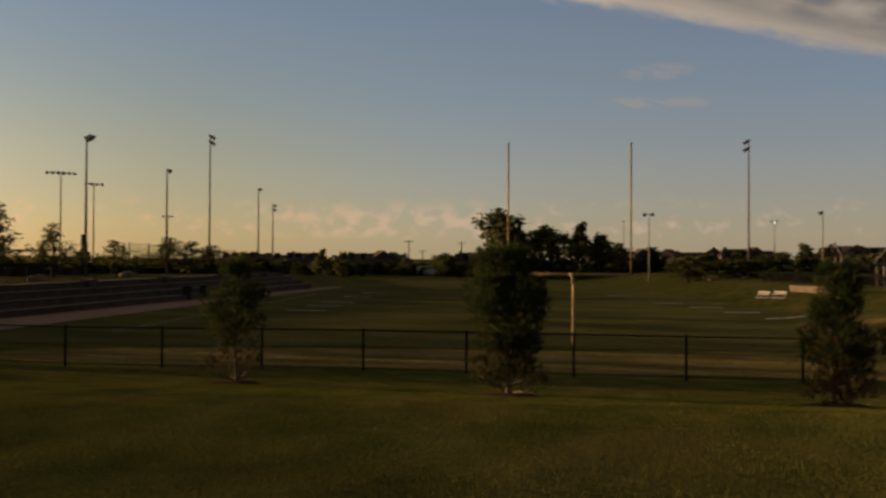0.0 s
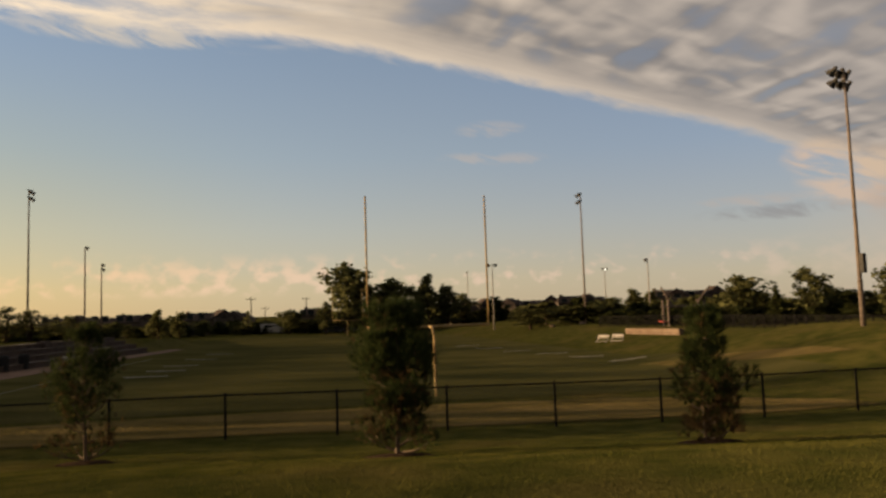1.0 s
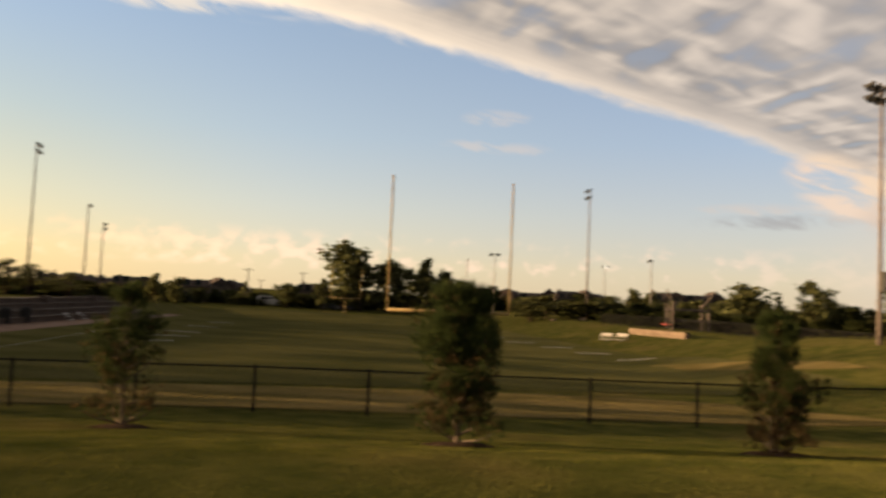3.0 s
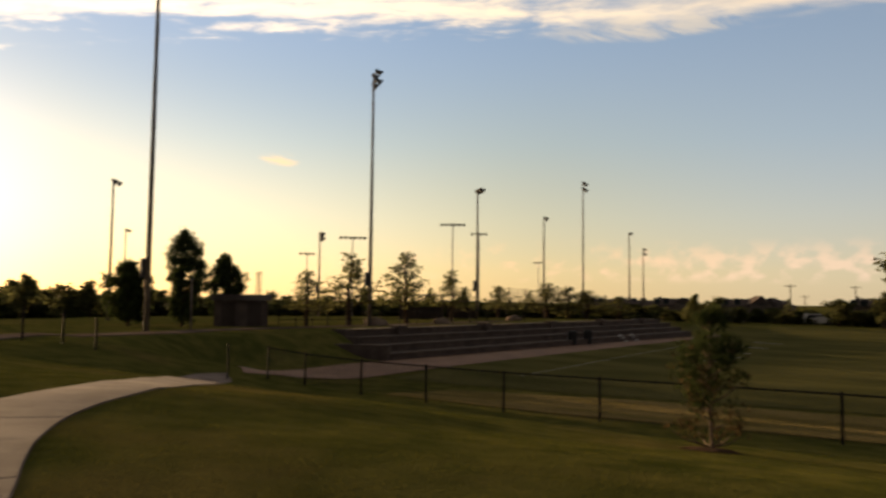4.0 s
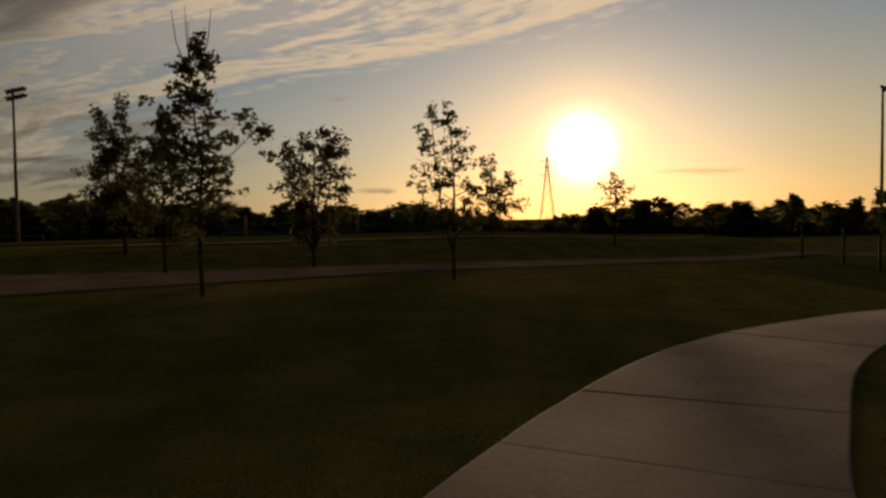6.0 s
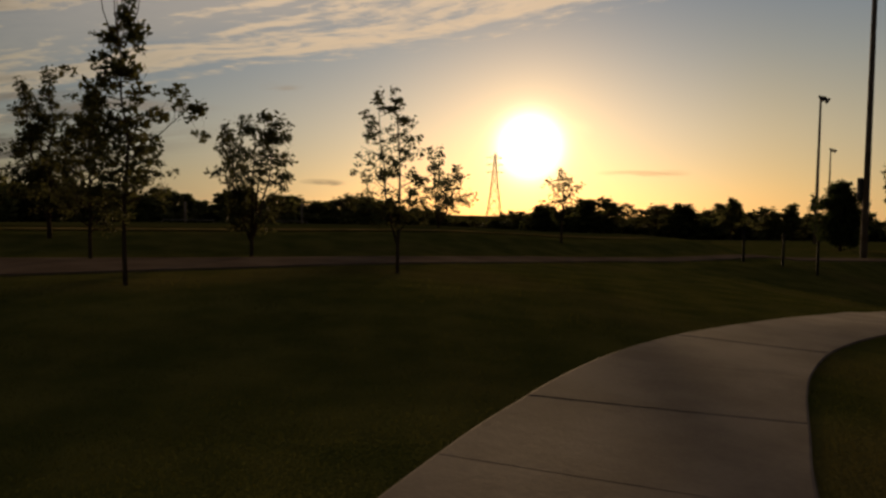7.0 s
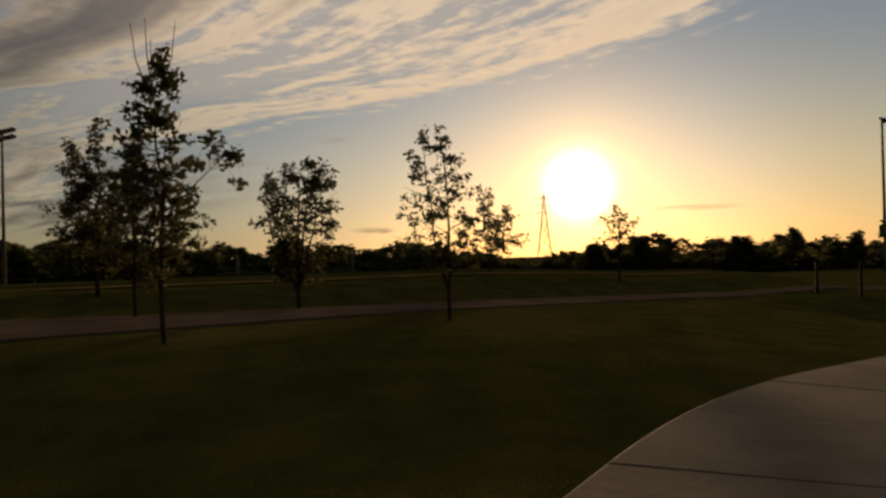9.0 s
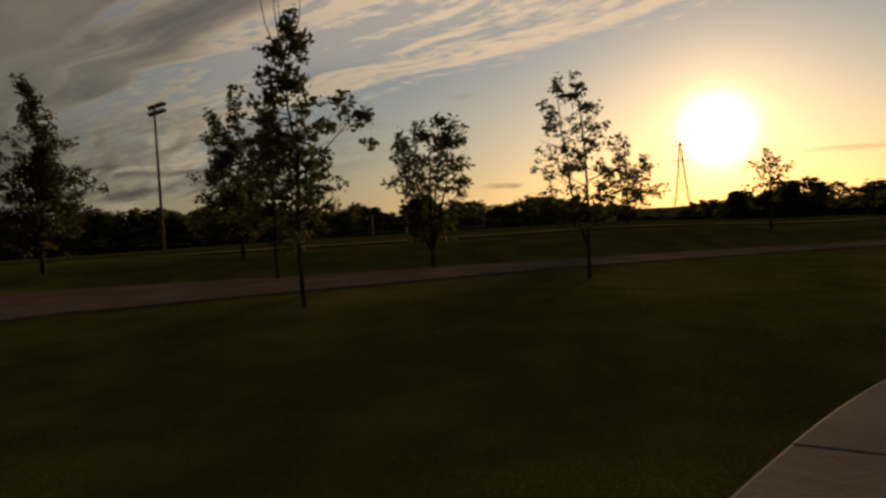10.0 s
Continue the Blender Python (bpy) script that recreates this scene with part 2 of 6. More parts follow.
# the sky's brightness falls away from the sun
fall = add("ShaderNodeCombineColor")
for i in range(3):
    wire(M("ADD", 0.92, M("MULTIPLY", R(facing, -0.15, 0.95), 0.18)), fall.inputs[i])
sky_colour = mixc(add, wire, 1.0, sky_colour, fall.outputs[0], "MULTIPLY")

# the low sky is duller towards the south-west, under the deck
dusk = add("ShaderNodeCombineColor")
for i, loss in enumerate((0.36, 0.28, 0.20)):
    wire(M("SUBTRACT", 1.0, M("MULTIPLY", M("MULTIPLY", R(M("MULTIPLY", dy, -1.0), 0.02, 0.50), M("SUBTRACT", 1.0, R(dz, 0.16, 0.30))), loss)), dusk.inputs[i])
sky_colour = mixc(add, wire, 1.0, sky_colour, dusk.outputs[0], "MULTIPLY")

# the glow round the low sun
glow = M("POWER", M("MAXIMUM", facing, 0.0), 2500.0)
ring = M("POWER", M("MAXIMUM", facing, 0.0), 520.0)
halo = M("POWER", M("MAXIMUM", facing, 0.0), 130.0)
wide = M("MULTIPLY", M("POWER", M("MAXIMUM", facing, 0.0), 7.0), M("SUBTRACT", 1.15, R(dz, 0.06, 0.30)))
clear = M("SUBTRACT", 1.0, M("MULTIPLY", cover, 0.75))
glow_sum = mixc(add, wire, 1.0, mixc(add, wire, 1.0, glow, (17.0, 14.5, 11.0), "MULTIPLY"), mixc(add, wire, 1.0, halo, (0.80, 0.40, 0.11), "MULTIPLY"), "ADD")
glow_sum = mixc(add, wire, 1.0, glow_sum, mixc(add, wire, 1.0, ring, (1.2, 0.74, 0.22), "MULTIPLY"), "ADD")
wide_sum = mixc(add, wire, 1.0, M("MULTIPLY", wide, clear), (0.18, 0.098, 0.04), "MULTIPLY")
sky_colour = mixc(add, wire, 1.0, sky_colour, mixc(add, wire, 1.0, glow_sum, wide_sum, "ADD"), "ADD")
bg = add("ShaderNodeBackground")
bg.inputs["Strength"].default_value = 0.4
wire(sky_colour, bg.inputs["Color"])
out = add("ShaderNodeOutputWorld")
wire(bg.outputs[0], out.inputs["Surface"])

# ---- sun ----
lamp = bpy.data.lights.new("sun", "SUN")
lamp.energy, lamp.angle, lamp.color = SUN_POWER, radians(2.0), (1.0, 0.64, 0.32)
sun = new("sun", lamp)
sun.matrix_world = look((0, 0, 30), Vector((0, 0, 30)) - SUN)

# ---- materials ----


def material(name, c1, c2, scale=3.0, fine=40.0, rough=0.85, metal=0.0, bump=0.3, spec=0.3, stretch=(1, 1, 1), leaf=False, island=0.0, sheer=0.35, depth=0.02, dusty=0.0, tufted=0.0, patches=None):
    """Two colours mixed at a coarse and a fine scale (per metre), with a fine relief."""
    m = bpy.data.materials.new(name)
    m.use_nodes = True
    add, wire = nodes_of(m.node_tree)
    tc = add("ShaderNodeTexCoord")
    mp = add("ShaderNodeMapping")
    mp.inputs["Scale"].default_value = stretch
    wire(tc.outputs["Object"], mp.inputs["Vector"])
    a, b = add("ShaderNodeTexNoise"), add("ShaderNodeTexNoise")
    for n, s in ((a, scale), (b, fine)):
        n.inputs["Scale"].default_value, n.inputs["Detail"].default_value = s, 5
        wire(mp.outputs[0], n.inputs["Vector"])
    f = maths(add, wire, "ADD", ramp(add, wire, a.outputs["Fac"], 0.3, 0.7), maths(add, wire, "MULTIPLY", maths(add, wire, "SUBTRACT", b.outputs["Fac"], 0.5), 0.9), True)
    col = mixc(add, wire, f, c1, c2)
    if patches:
        # worn patches of another colour, a few metres across
        c = add("ShaderNodeTexNoise")
        c.inputs["Scale"].default_value, c.inputs["Detail"].default_value = 0.16, 6
        wire(mp.outputs[0], c.inputs["Vector"])
        col = mixc(add, wire, maths(add, wire, "MULTIPLY", ramp(add, wire, c.outputs["Fac"], 0.50, 0.70), 0.45), col, patches)
    if island:
        g = add("ShaderNodeNewGeometry")
        k = maths(add, wire, "ADD", maths(add, wire, "MULTIPLY", g.outputs["Random Per Island"], island), 1 - island / 2)
        info = add("ShaderNodeObjectInfo")
        k = maths(add, wire, "MULTIPLY", k, maths(add, wire, "ADD", maths(add, wire, "MULTIPLY", info.outputs["Random"], 0.3), 0.85))
        kk = add("ShaderNodeCombineColor")
        for i in range(3):
            wire(k, kk.inputs[i])
        col = mixc(add, wire, 1.0, col, kk.outputs[0], "MULTIPLY")
    p = add("ShaderNodeBsdfPrincipled")
    wire(col, p.inputs["Base Color"])
    p.inputs["Metallic"].default_value = metal
    p.inputs["Diffuse Roughness"].default_value = dusty
    p.inputs["Specular IOR Level"].default_value = spec
    wire(maths(add, wire, "ADD", maths(add, wire, "MULTIPLY", maths(add, wire, "SUBTRACT", b.outputs["Fac"], 0.5), 0.2), rough, True), p.inputs["Roughness"])
    if tufted:
        # blades stand every way: the normal is scattered round the vertical
        vm = add("ShaderNodeVectorMath", op="SUBTRACT")
        wire(b.outputs["Color"], vm.inputs[0])
        vm.inputs[1].default_value = (0.5, 0.5, 0.5)
        vs = add("ShaderNodeVectorMath", op="MULTIPLY")
        wire(vm.outputs[0], vs.inputs[0])
        vs.inputs[1].default_value = (tufted * 6, tufted * 6, 0)
        va = add("ShaderNodeVectorMath", op="ADD")
        wire(vs.outputs[0], va.inputs[0])
        va.inputs[1].default_value = (0, 0, 0.8)
        vn = add("ShaderNodeVectorMath", op="NORMALIZE")
        wire(va.outputs[0], vn.inputs[0])
        wire(vn.outputs[0], p.inputs["Normal"])
    elif bump:
        bm_ = add("ShaderNodeBump")
        bm_.inputs["Strength"].default_value, bm_.inputs["Distance"].default_value = bump, depth
        wire(b.outputs["Fac"], bm_.inputs["Height"])
        wire(bm_.outputs[0], p.inputs["Normal"])
    shader = p.outputs[0]
    if leaf:
        t = add("ShaderNodeBsdfTranslucent")
        wire(col, t.inputs["Color"])
        mx = add("ShaderNodeMixShader")
        mx.inputs[0].default_value = sheer
        wire(shader, mx.inputs[1])
        wire(t.outputs[0], mx.inputs[2])
        shader = mx.outputs[0]
    o = add("ShaderNodeOutputMaterial")
    wire(shader, o.inputs["Surface"])
    return m


def emitter(name, colour, strength):
    m = bpy.data.materials.new(name)
    m.use_nodes = True
    add, wire = nodes_of(m.node_tree)
    e = add("ShaderNodeEmission")
    e.inputs["Color"].default_value, e.inputs["Strength"].default_value = (*colour, 1), strength
    o = add("ShaderNodeOutputMaterial")
    wire(e.outputs[0], o.inputs["Surface"])
    return m


GRASS = material("mown_grass", (0.058, 0.066, 0.017), (0.112, 0.106, 0.029), 1.1, 45, 0.95, bump=0.8, spec=0.0, dusty=0.6, tufted=0.4, depth=0.02, patches=(0.16, 0.118, 0.046))
TURF = material("field_turf", (0.070, 0.072, 0.026), (0.122, 0.113, 0.042), 0.12, 20, 0.95, bump=0.6, spec=0.0, dusty=0.6, tufted=0.4, stretch=(1, 2.2, 1), depth=0.04)
# real dry grass; also paints the sunlit crest line of the western bank
DRY_AND_SUNLIT = material("dry_and_sunlit_grass", (0.12, 0.100, 0.034), (0.235, 0.180, 0.070), 0.5, 14, 0.95, bump=0.7, spec=0.0, dusty=0.5, tufted=0.5, stretch=(0.5, 1.3, 1), depth=0.04)
BLADE = material("grass_blade", (0.052, 0.063, 0.013), (0.140, 0.135, 0.033), 1.2, 4, 0.9, bump=0, spec=0.0, leaf=True, island=0.3, sheer=0.15, patches=(0.165, 0.125, 0.05))
CONCRETE = material("path_concrete", (0.138, 0.111, 0.095), (0.222, 0.181, 0.156), 1.3, 24, 0.88, bump=0.35, spec=0.03, dusty=0.7, depth=0.005)
TRACK = material("crusher_track", (0.13, 0.074, 0.047), (0.19, 0.113, 0.073), 0.7, 18, 0.95, bump=0.5)
TERRACE = material("terrace_block", (0.05, 0.037, 0.030), (0.082, 0.060, 0.049), 1.2, 16, 0.9, bump=0.5)
CAP = material("terrace_cap", (0.058, 0.044, 0.036), (0.084, 0.066, 0.054), 1.0, 20, 0.85, spec=0.1)
STONE = material("sandstone", (0.115, 0.084, 0.060), (0.165, 0.126, 0.093), 1.5, 14, 0.9, bump=0.6, spec=0.05)
BLACK = material("black_coated_steel", (0.010, 0.010, 0.010), (0.020, 0.020, 0.019), 4, 60, 0.8, bump=0.05, spec=0.02)
STEEL = material("galvanised_steel", (0.17, 0.155, 0.14), (0.25, 0.235, 0.22), 2, 30, 0.7, metal=0.2, bump=0.05, spec=0.15)
BROWNPOLE = material("weathered_pole", (0.10, 0.082, 0.070), (0.16, 0.135, 0.115), 1.5, 30, 0.85, bump=0.05, spec=0.05)
LAMPSHELL = material("lamp_housing", (0.04, 0.04, 0.04), (0.07, 0.07, 0.066), 6, 50, 0.8, bump=0.05, spec=0.08)
YELLOW = material("yellow_paint", (0.27, 0.19, 0.075), (0.35, 0.255, 0.11), 3, 40, 0.65, bump=0.05, spec=0.2)
WHITE = material("white_paint", (0.42, 0.40, 0.37), (0.52, 0.50, 0.47), 2, 30, 0.7, bump=0.05, spec=0.15)
LINE = material("field_line_paint", (0.24, 0.235, 0.19), (0.42, 0.40, 0.35), 2, 12, 0.95, bump=0.3)
FINES = material("compacted_fines", (0.075, 0.059, 0.050), (0.115, 0.092, 0.078), 0.7, 18, 0.95, bump=0.2, spec=0.0, dusty=0.0)
BARK = material("bark", (0.028, 0.021, 0.015), (0.065, 0.048, 0.035), 5, 40, 0.95, bump=0.8, spec=0.0, stretch=(1, 1, 0.3))
# bark colour lightened to stand for low sun on the pine trunks
SUNLIT_PINEBARK = material("sunlit_pine_bark", (0.085, 0.066, 0.050), (0.165, 0.13, 0.097), 5, 40, 0.95, bump=0.8, spec=0.0, stretch=(1, 1, 0.3))
PALEBARK = material("pale_bark", (0.11, 0.088, 0.066), (0.175, 0.145, 0.115), 5, 40, 0.9, bump=0.5, spec=0.05)
LEAF = material("leaf", (0.042, 0.046, 0.018), (0.078, 0.078, 0.030), 3, 20, 0.8, bump=0, spec=0.02, leaf=True, island=0.7, sheer=0.28)
FARLEAF = material("cottonwood_leaf", (0.058, 0.065, 0.025), (0.108, 0.110, 0.044), 1.5, 8, 0.8, bump=0, spec=0.02, leaf=True, island=0.8, sheer=0.36)
OLIVE = material("olive_leaf", (0.062, 0.067, 0.027), (0.112, 0.115, 0.045), 3, 20, 0.8, bump=0, spec=0.02, leaf=True, island=0.7, sheer=0.5)
FEATHER = material("feathery_leaf", (0.062, 0.067, 0.027), (0.118, 0.118, 0.048), 3, 20, 0.8, bump=0, spec=0.02, leaf=True, island=0.7, sheer=0.55)
NEEDLE = material("pine_needle", (0.022, 0.034, 0.012), (0.050, 0.064, 0.021), 3, 20, 0.8, bump=0, spec=0.02, leaf=True, island=0.7, sheer=0.3)
RUST = material("dry_needle", (0.060, 0.044, 0.022), (0.12, 0.085, 0.040), 3, 20, 0.9, bump=0, spec=0.0, leaf=True, island=0.6, sheer=0.2)
HEDGE = material("hedge_leaf", (0.031, 0.039, 0.014), (0.058, 0.065, 0.023), 2, 10, 0.9, bump=0, spec=0.0, leaf=True, island=0.6, sheer=0.36)
BRICK = material("tan_brick", (0.185, 0.112, 0.060), (0.225, 0.138, 0.075), 0.6, 10, 0.9, bump=0.4, spec=0.1, stretch=(1, 1, 1.5))
# redder brick, with the weaker sun on that face put into its colour
SHADED_REDBRICK = material("shaded_red_brick", (0.105, 0.052, 0.033), (0.145, 0.073, 0.046), 0.6, 10, 0.9, bump=0.4, spec=0.05, stretch=(1, 1, 1.5))
GREYWALL = material("grey_panel", (0.095, 0.083, 0.075), (0.13, 0.115, 0.105), 0.5, 12, 0.8, spec=0.1)
DARKWALL = material("dark_wall", (0.032, 0.025, 0.021), (0.055, 0.043, 0.036), 0.6, 10, 0.9, spec=0.1)
SIDING = material("house_siding", (0.085, 0.068, 0.055), (0.13, 0.107, 0.088), 0.6, 10, 0.85, stretch=(1, 1, 6), spec=0.1)
ROOF = material("roof_shingle", (0.045, 0.035, 0.032), (0.08, 0.065, 0.058), 1.2, 12, 0.9, bump=0.6, spec=0.05)
METALROOF = material("metal_roof", (0.085, 0.070, 0.058), (0.115, 0.096, 0.08), 0.8, 20, 0.6, metal=0.0, bump=0.1)
GLASSG = material("green_glass", (0.010, 0.0185, 0.0145), (0.017, 0.028, 0.023), 0.3, 2, 0.35, spec=0.0, bump=0)
DARKGLASS = material("dark_glass", (0.01, 0.015, 0.018), (0.02, 0.028, 0.03), 0.4, 2, 0.45, spec=0.1, bump=0)
MULLION = material("mullion", (0.13, 0.145, 0.125), (0.17, 0.185, 0.16), 2, 20, 0.8, bump=0, spec=0.05)
# turf in darker bands: the shade of backlit grass is put into its colour
BACKLIT_PITCH = material("backlit_pitch_turf", (0.040, 0.050, 0.014), (0.095, 0.085, 0.026), 0.08, 9, 0.95, bump=0.2, spec=0.0, dusty=0.8, stretch=(1.6, 0.4, 1), depth=0.02)
# blue-grey wall colour that already holds the shade on these faces
SHADED_BLUEGREY = material("shaded_blue_grey_wall", (0.060, 0.058, 0.062), (0.085, 0.082, 0.088), 0.5, 12, 0.9, spec=0.05)
# bark mulch, darkened to serve for the shadow at the pines' feet too
MULCH_AND_SHADE = material("bark_mulch_and_foot_shade", (0.028, 0.019, 0.013), (0.075, 0.052, 0.036), 3, 14, 0.95, bump=1.0, spec=0.0, depth=0.05)
RUBBER = material("black_rubber", (0.012, 0.012, 0.012), (0.02, 0.02, 0.02), 4, 30, 0.8)
CARDARK = material("dark_car_paint", (0.015, 0.017, 0.02), (0.025, 0.027, 0.03), 2, 20, 0.3, spec=0.5, bump=0)
NET = material("net_cord", (0.030, 0.027, 0.024), (0.05, 0.046, 0.04), 3, 20, 0.9, bump=0)
GLOWLAMP = emitter("lit_lamp", (1.0, 0.93, 0.80), 3.5)

# ---- the lie of the land ----
FENCE_X = [-60, -25, -14, -5, 4.6, 10.5, 16, 19.2, 23.2, 26, 40, 80]
FENCE_Y = [16.5, 18.6, 19.0, 20.8, 21.8, 22.6, 24.1, 25.7, 28.5, 30, 37, 57]
AXIS, SIDE = (-0.216, 0.976), (0.976, 0.216)  # along and across the playing field


def ease(a, b, v):
    k = np.clip((v - a) / (b - a), 0, 1)
    return k * k * (3 - 2 * k)


def height(x, y):
    """The ground's height: a lawn on a rise, a slope down to the fence, the sunken field, banks round it, a plain beyond."""
    x, y = np.asarray(x, float), np.asarray(y, float)
    q = y - np.interp(x, FENCE_X, FENCE_Y)
    lawn_slope = np.interp(q, [-16.5, -14, -12, -10, -8.5, -7, -5, -2, 0, 6], [0.75, 0.63, 0.44, 0.14, -0.13, -0.36, -0.64, -0.95, -1.05, -1.5])
    path_slope = np.interp(q, [-14, -12, -10, -7, -5, -2, 0, 6], [0.75, 0.70, 0.47, 0.02, -0.42, -0.92, -1.05, -1.5])
    kp = ease(-8, -12.5, x)
    gentle = lawn_slope * (1 - kp) + path_slope * kp
    steep = np.interp(q, [-6.5, -5, -2, 3, 6], [0.85, 0.75, 0.1, -1.1, -1.35])
    k = ease(-21, -30, x)
    h = gentle * (1 - k) + steep * k
    h = h + 0.17 * ease(-6, -13, x) * ease(8, 2, y) + 0.24 * ease(-5, -12.3, x) * ease(5, -2, y)
    v = x * AXIS[0] + y * AXIS[1]
    u = x * SIDE[0] + y * SIDE[1]
    h = h - 0.006 * np.clip(v - 35, 0, 110) * ease(-30, -10, u)
    # the lawn rises towards the pavilion
    h = h + 0.65 * ease(15, 26, x) * ease(0, -6, q) * (0.78 - h)
    # bank on the east side
    shift = 5.0 * ease(46, 62, y)
    mound = ease(19.5 + shift, 34.5 + shift, u) * ease(24, 40, y)
    h = h + mound * (0.74 - 0.55 * ease(36, 58, u) - 0.95 * ease(48, 66, y) * ease(30, 38, u) * ease(66, 52, u) - h)
    # plateau above the terraces on the west side
    e = (-30 - 0.08 * y) - x
    h = h + ease(0.5, 5.5, e) * ease(22, 30, y + 9 * ease(1.5, 5.5, e)) * (0.35 - h)
    # a low bank beyond the western footpath
    s = np.interp(y, [-40, -17.8, -12.8, -8.8, -6, -3.4, -1, 1.2, 3.3, 5.8, 9.4, 13, 20], [20, -8, -15.2, -16.8, -17.8, -19.0, -20.3, -22.5, -24.7, -27.0, -29.5, -32.6, -60]) - x
    h = h + 0.42 * ease(0.8, 6.0, s) * ease(44, 14, s) * ease(16, 11, y) * ease(-34, -24, y)
    # the footpath keeps to a low ridge between that bank and the plateau
    w = ease(-4.0, -0.3, np.interp(y, [5.7, 9.3, 13.6, 18, 22, 27.5, 37], [-25.4, -28.0, -31.0, -34.5, -37.5, -40.2, -41.5]) - x) * ease(6, 10, y) * ease(32, 25, y)
    h = h + w * np.maximum(np.interp(y, [9.3, 13.6, 22, 27], [0.79, 0.68, 0.38, 0.36]) - h, 0)
    # the plain far out
    r = np.hypot(x, y)
    west = ease(45, 120, r) * ease(10, -10, u)
    far = np.maximum(west * ease(60, -20, y) + ease(85, 150, r) * ease(-20, 60, y) * ease(10, -10, u), ease(140, 220, r))
    return h + far * (-1.75 - h)


def hz(x, y):
    return float(height(x, y))


def mesh_of(name, verts, faces, mat, smooth=False):
    me = bpy.data.meshes.new(name)
    me.from_pydata([tuple(v) for v in verts], [], [tuple(f) for f in faces])
    me.materials.append(mat)
    if smooth:
        me.shade_smooth()
    me.update()
    return me


def thing(name, label, category, x=0.0, y=0.0, z=None, rz=0.0, group="", kind=""):
    ob = new(name)
    ob.empty_display_size = 0.2
    ob.matrix_basis = pose(x, y, hz(x, y) if z is None else z, 0, 0, rz)
    return tagged(ob, label, category, group, kind)


def part(name, bm, mat, parent, label="", smooth=False):
    """Links a bmesh, or a ready mesh, as one mesh object under its thing."""
    if isinstance(bm, bpy.types.Mesh):
        me = bm
    else:
        me = bpy.data.meshes.new(name)
        bm.to_mesh(me)
        bm.free()
        me.materials.append(mat)
        if smooth:
            me.shade_smooth()
    ob = new(name, me)
    ob.parent = parent
    return tagged(ob, label)


def box(bm, cx, cy, cz, sx, sy, sz, m=None, bevel=0.0):
    """A box by its centre and size, its edges eased if bevel is given."""
    made = bmesh.ops.create_cube(bm, size=1.0)["verts"]
    bmesh.ops.scale(bm, vec=(sx, sy, sz), verts=made)
    if bevel:
        edges = list({e for v in made for e in v.link_edges})
        made = list({v for f in bmesh.ops.bevel(bm, geom=edges, offset=bevel, segments=1, affect="EDGES", profile=0.5)["faces"] for v in f.verts} | {v for v in made if v.is_valid})
    bmesh.ops.translate(bm, vec=(cx, cy, cz), verts=made)
    if m is not None:
        bmesh.ops.transform(bm, matrix=m, verts=made)
    return made


def rod(bm, p0, p1, r0, r1=None, n=8, caps=True):
    """A tapered rod between two points."""
    p0, p1 = Vector(p0), Vector(p1)
    r1 = r0 if r1 is None else r1
    d = p1 - p0
    made = bmesh.ops.create_cone(bm, cap_ends=caps, segments=n, radius1=r0, radius2=r1, depth=d.length)["verts"]
    m = Matrix.Translation((p0 + p1) / 2) @ d.to_track_quat("Z", "Y").to_matrix().to_4x4()
    bmesh.ops.transform(bm, matrix=m, verts=made)
    return made


def shape(*boxes, bevel=0.0):
    bm = bmesh.new()
    for b in boxes:
        box(bm, *b, bevel=bevel)
    return bm


def rods(*items, n=8):
    bm = bmesh.new()
    for i in items:
        rod(bm, *i, n=n)
    return bm


def spread(n, step, reach, grow_by):
    """Coordinates that are dense in the middle and wider apart further out."""
    v, s = list(np.arange(0, reach, step)), step
    p = reach
    while p < n:
        v.append(p)
        s *= grow_by
        p += s
    v.append(n)
    v = np.array(v)
    return np.concatenate([-v[:0:-1], v])


def sheet(name, xs, ys, mat, lift=0.0):
    X, Y = np.meshgrid(xs, ys)
    Zs = height(X, Y) + lift
    nx, ny = len(xs), len(ys)
    idx = np.arange(nx * ny).reshape(ny, nx)
    quads = np.stack([idx[:-1, :-1], idx[:-1, 1:], idx[1:, 1:], idx[1:, :-1]], -1).reshape(-1, 4)
    return mesh_of(name, np.stack([X, Y, Zs], -1).reshape(-1, 3).tolist(), quads.tolist(), mat, True)


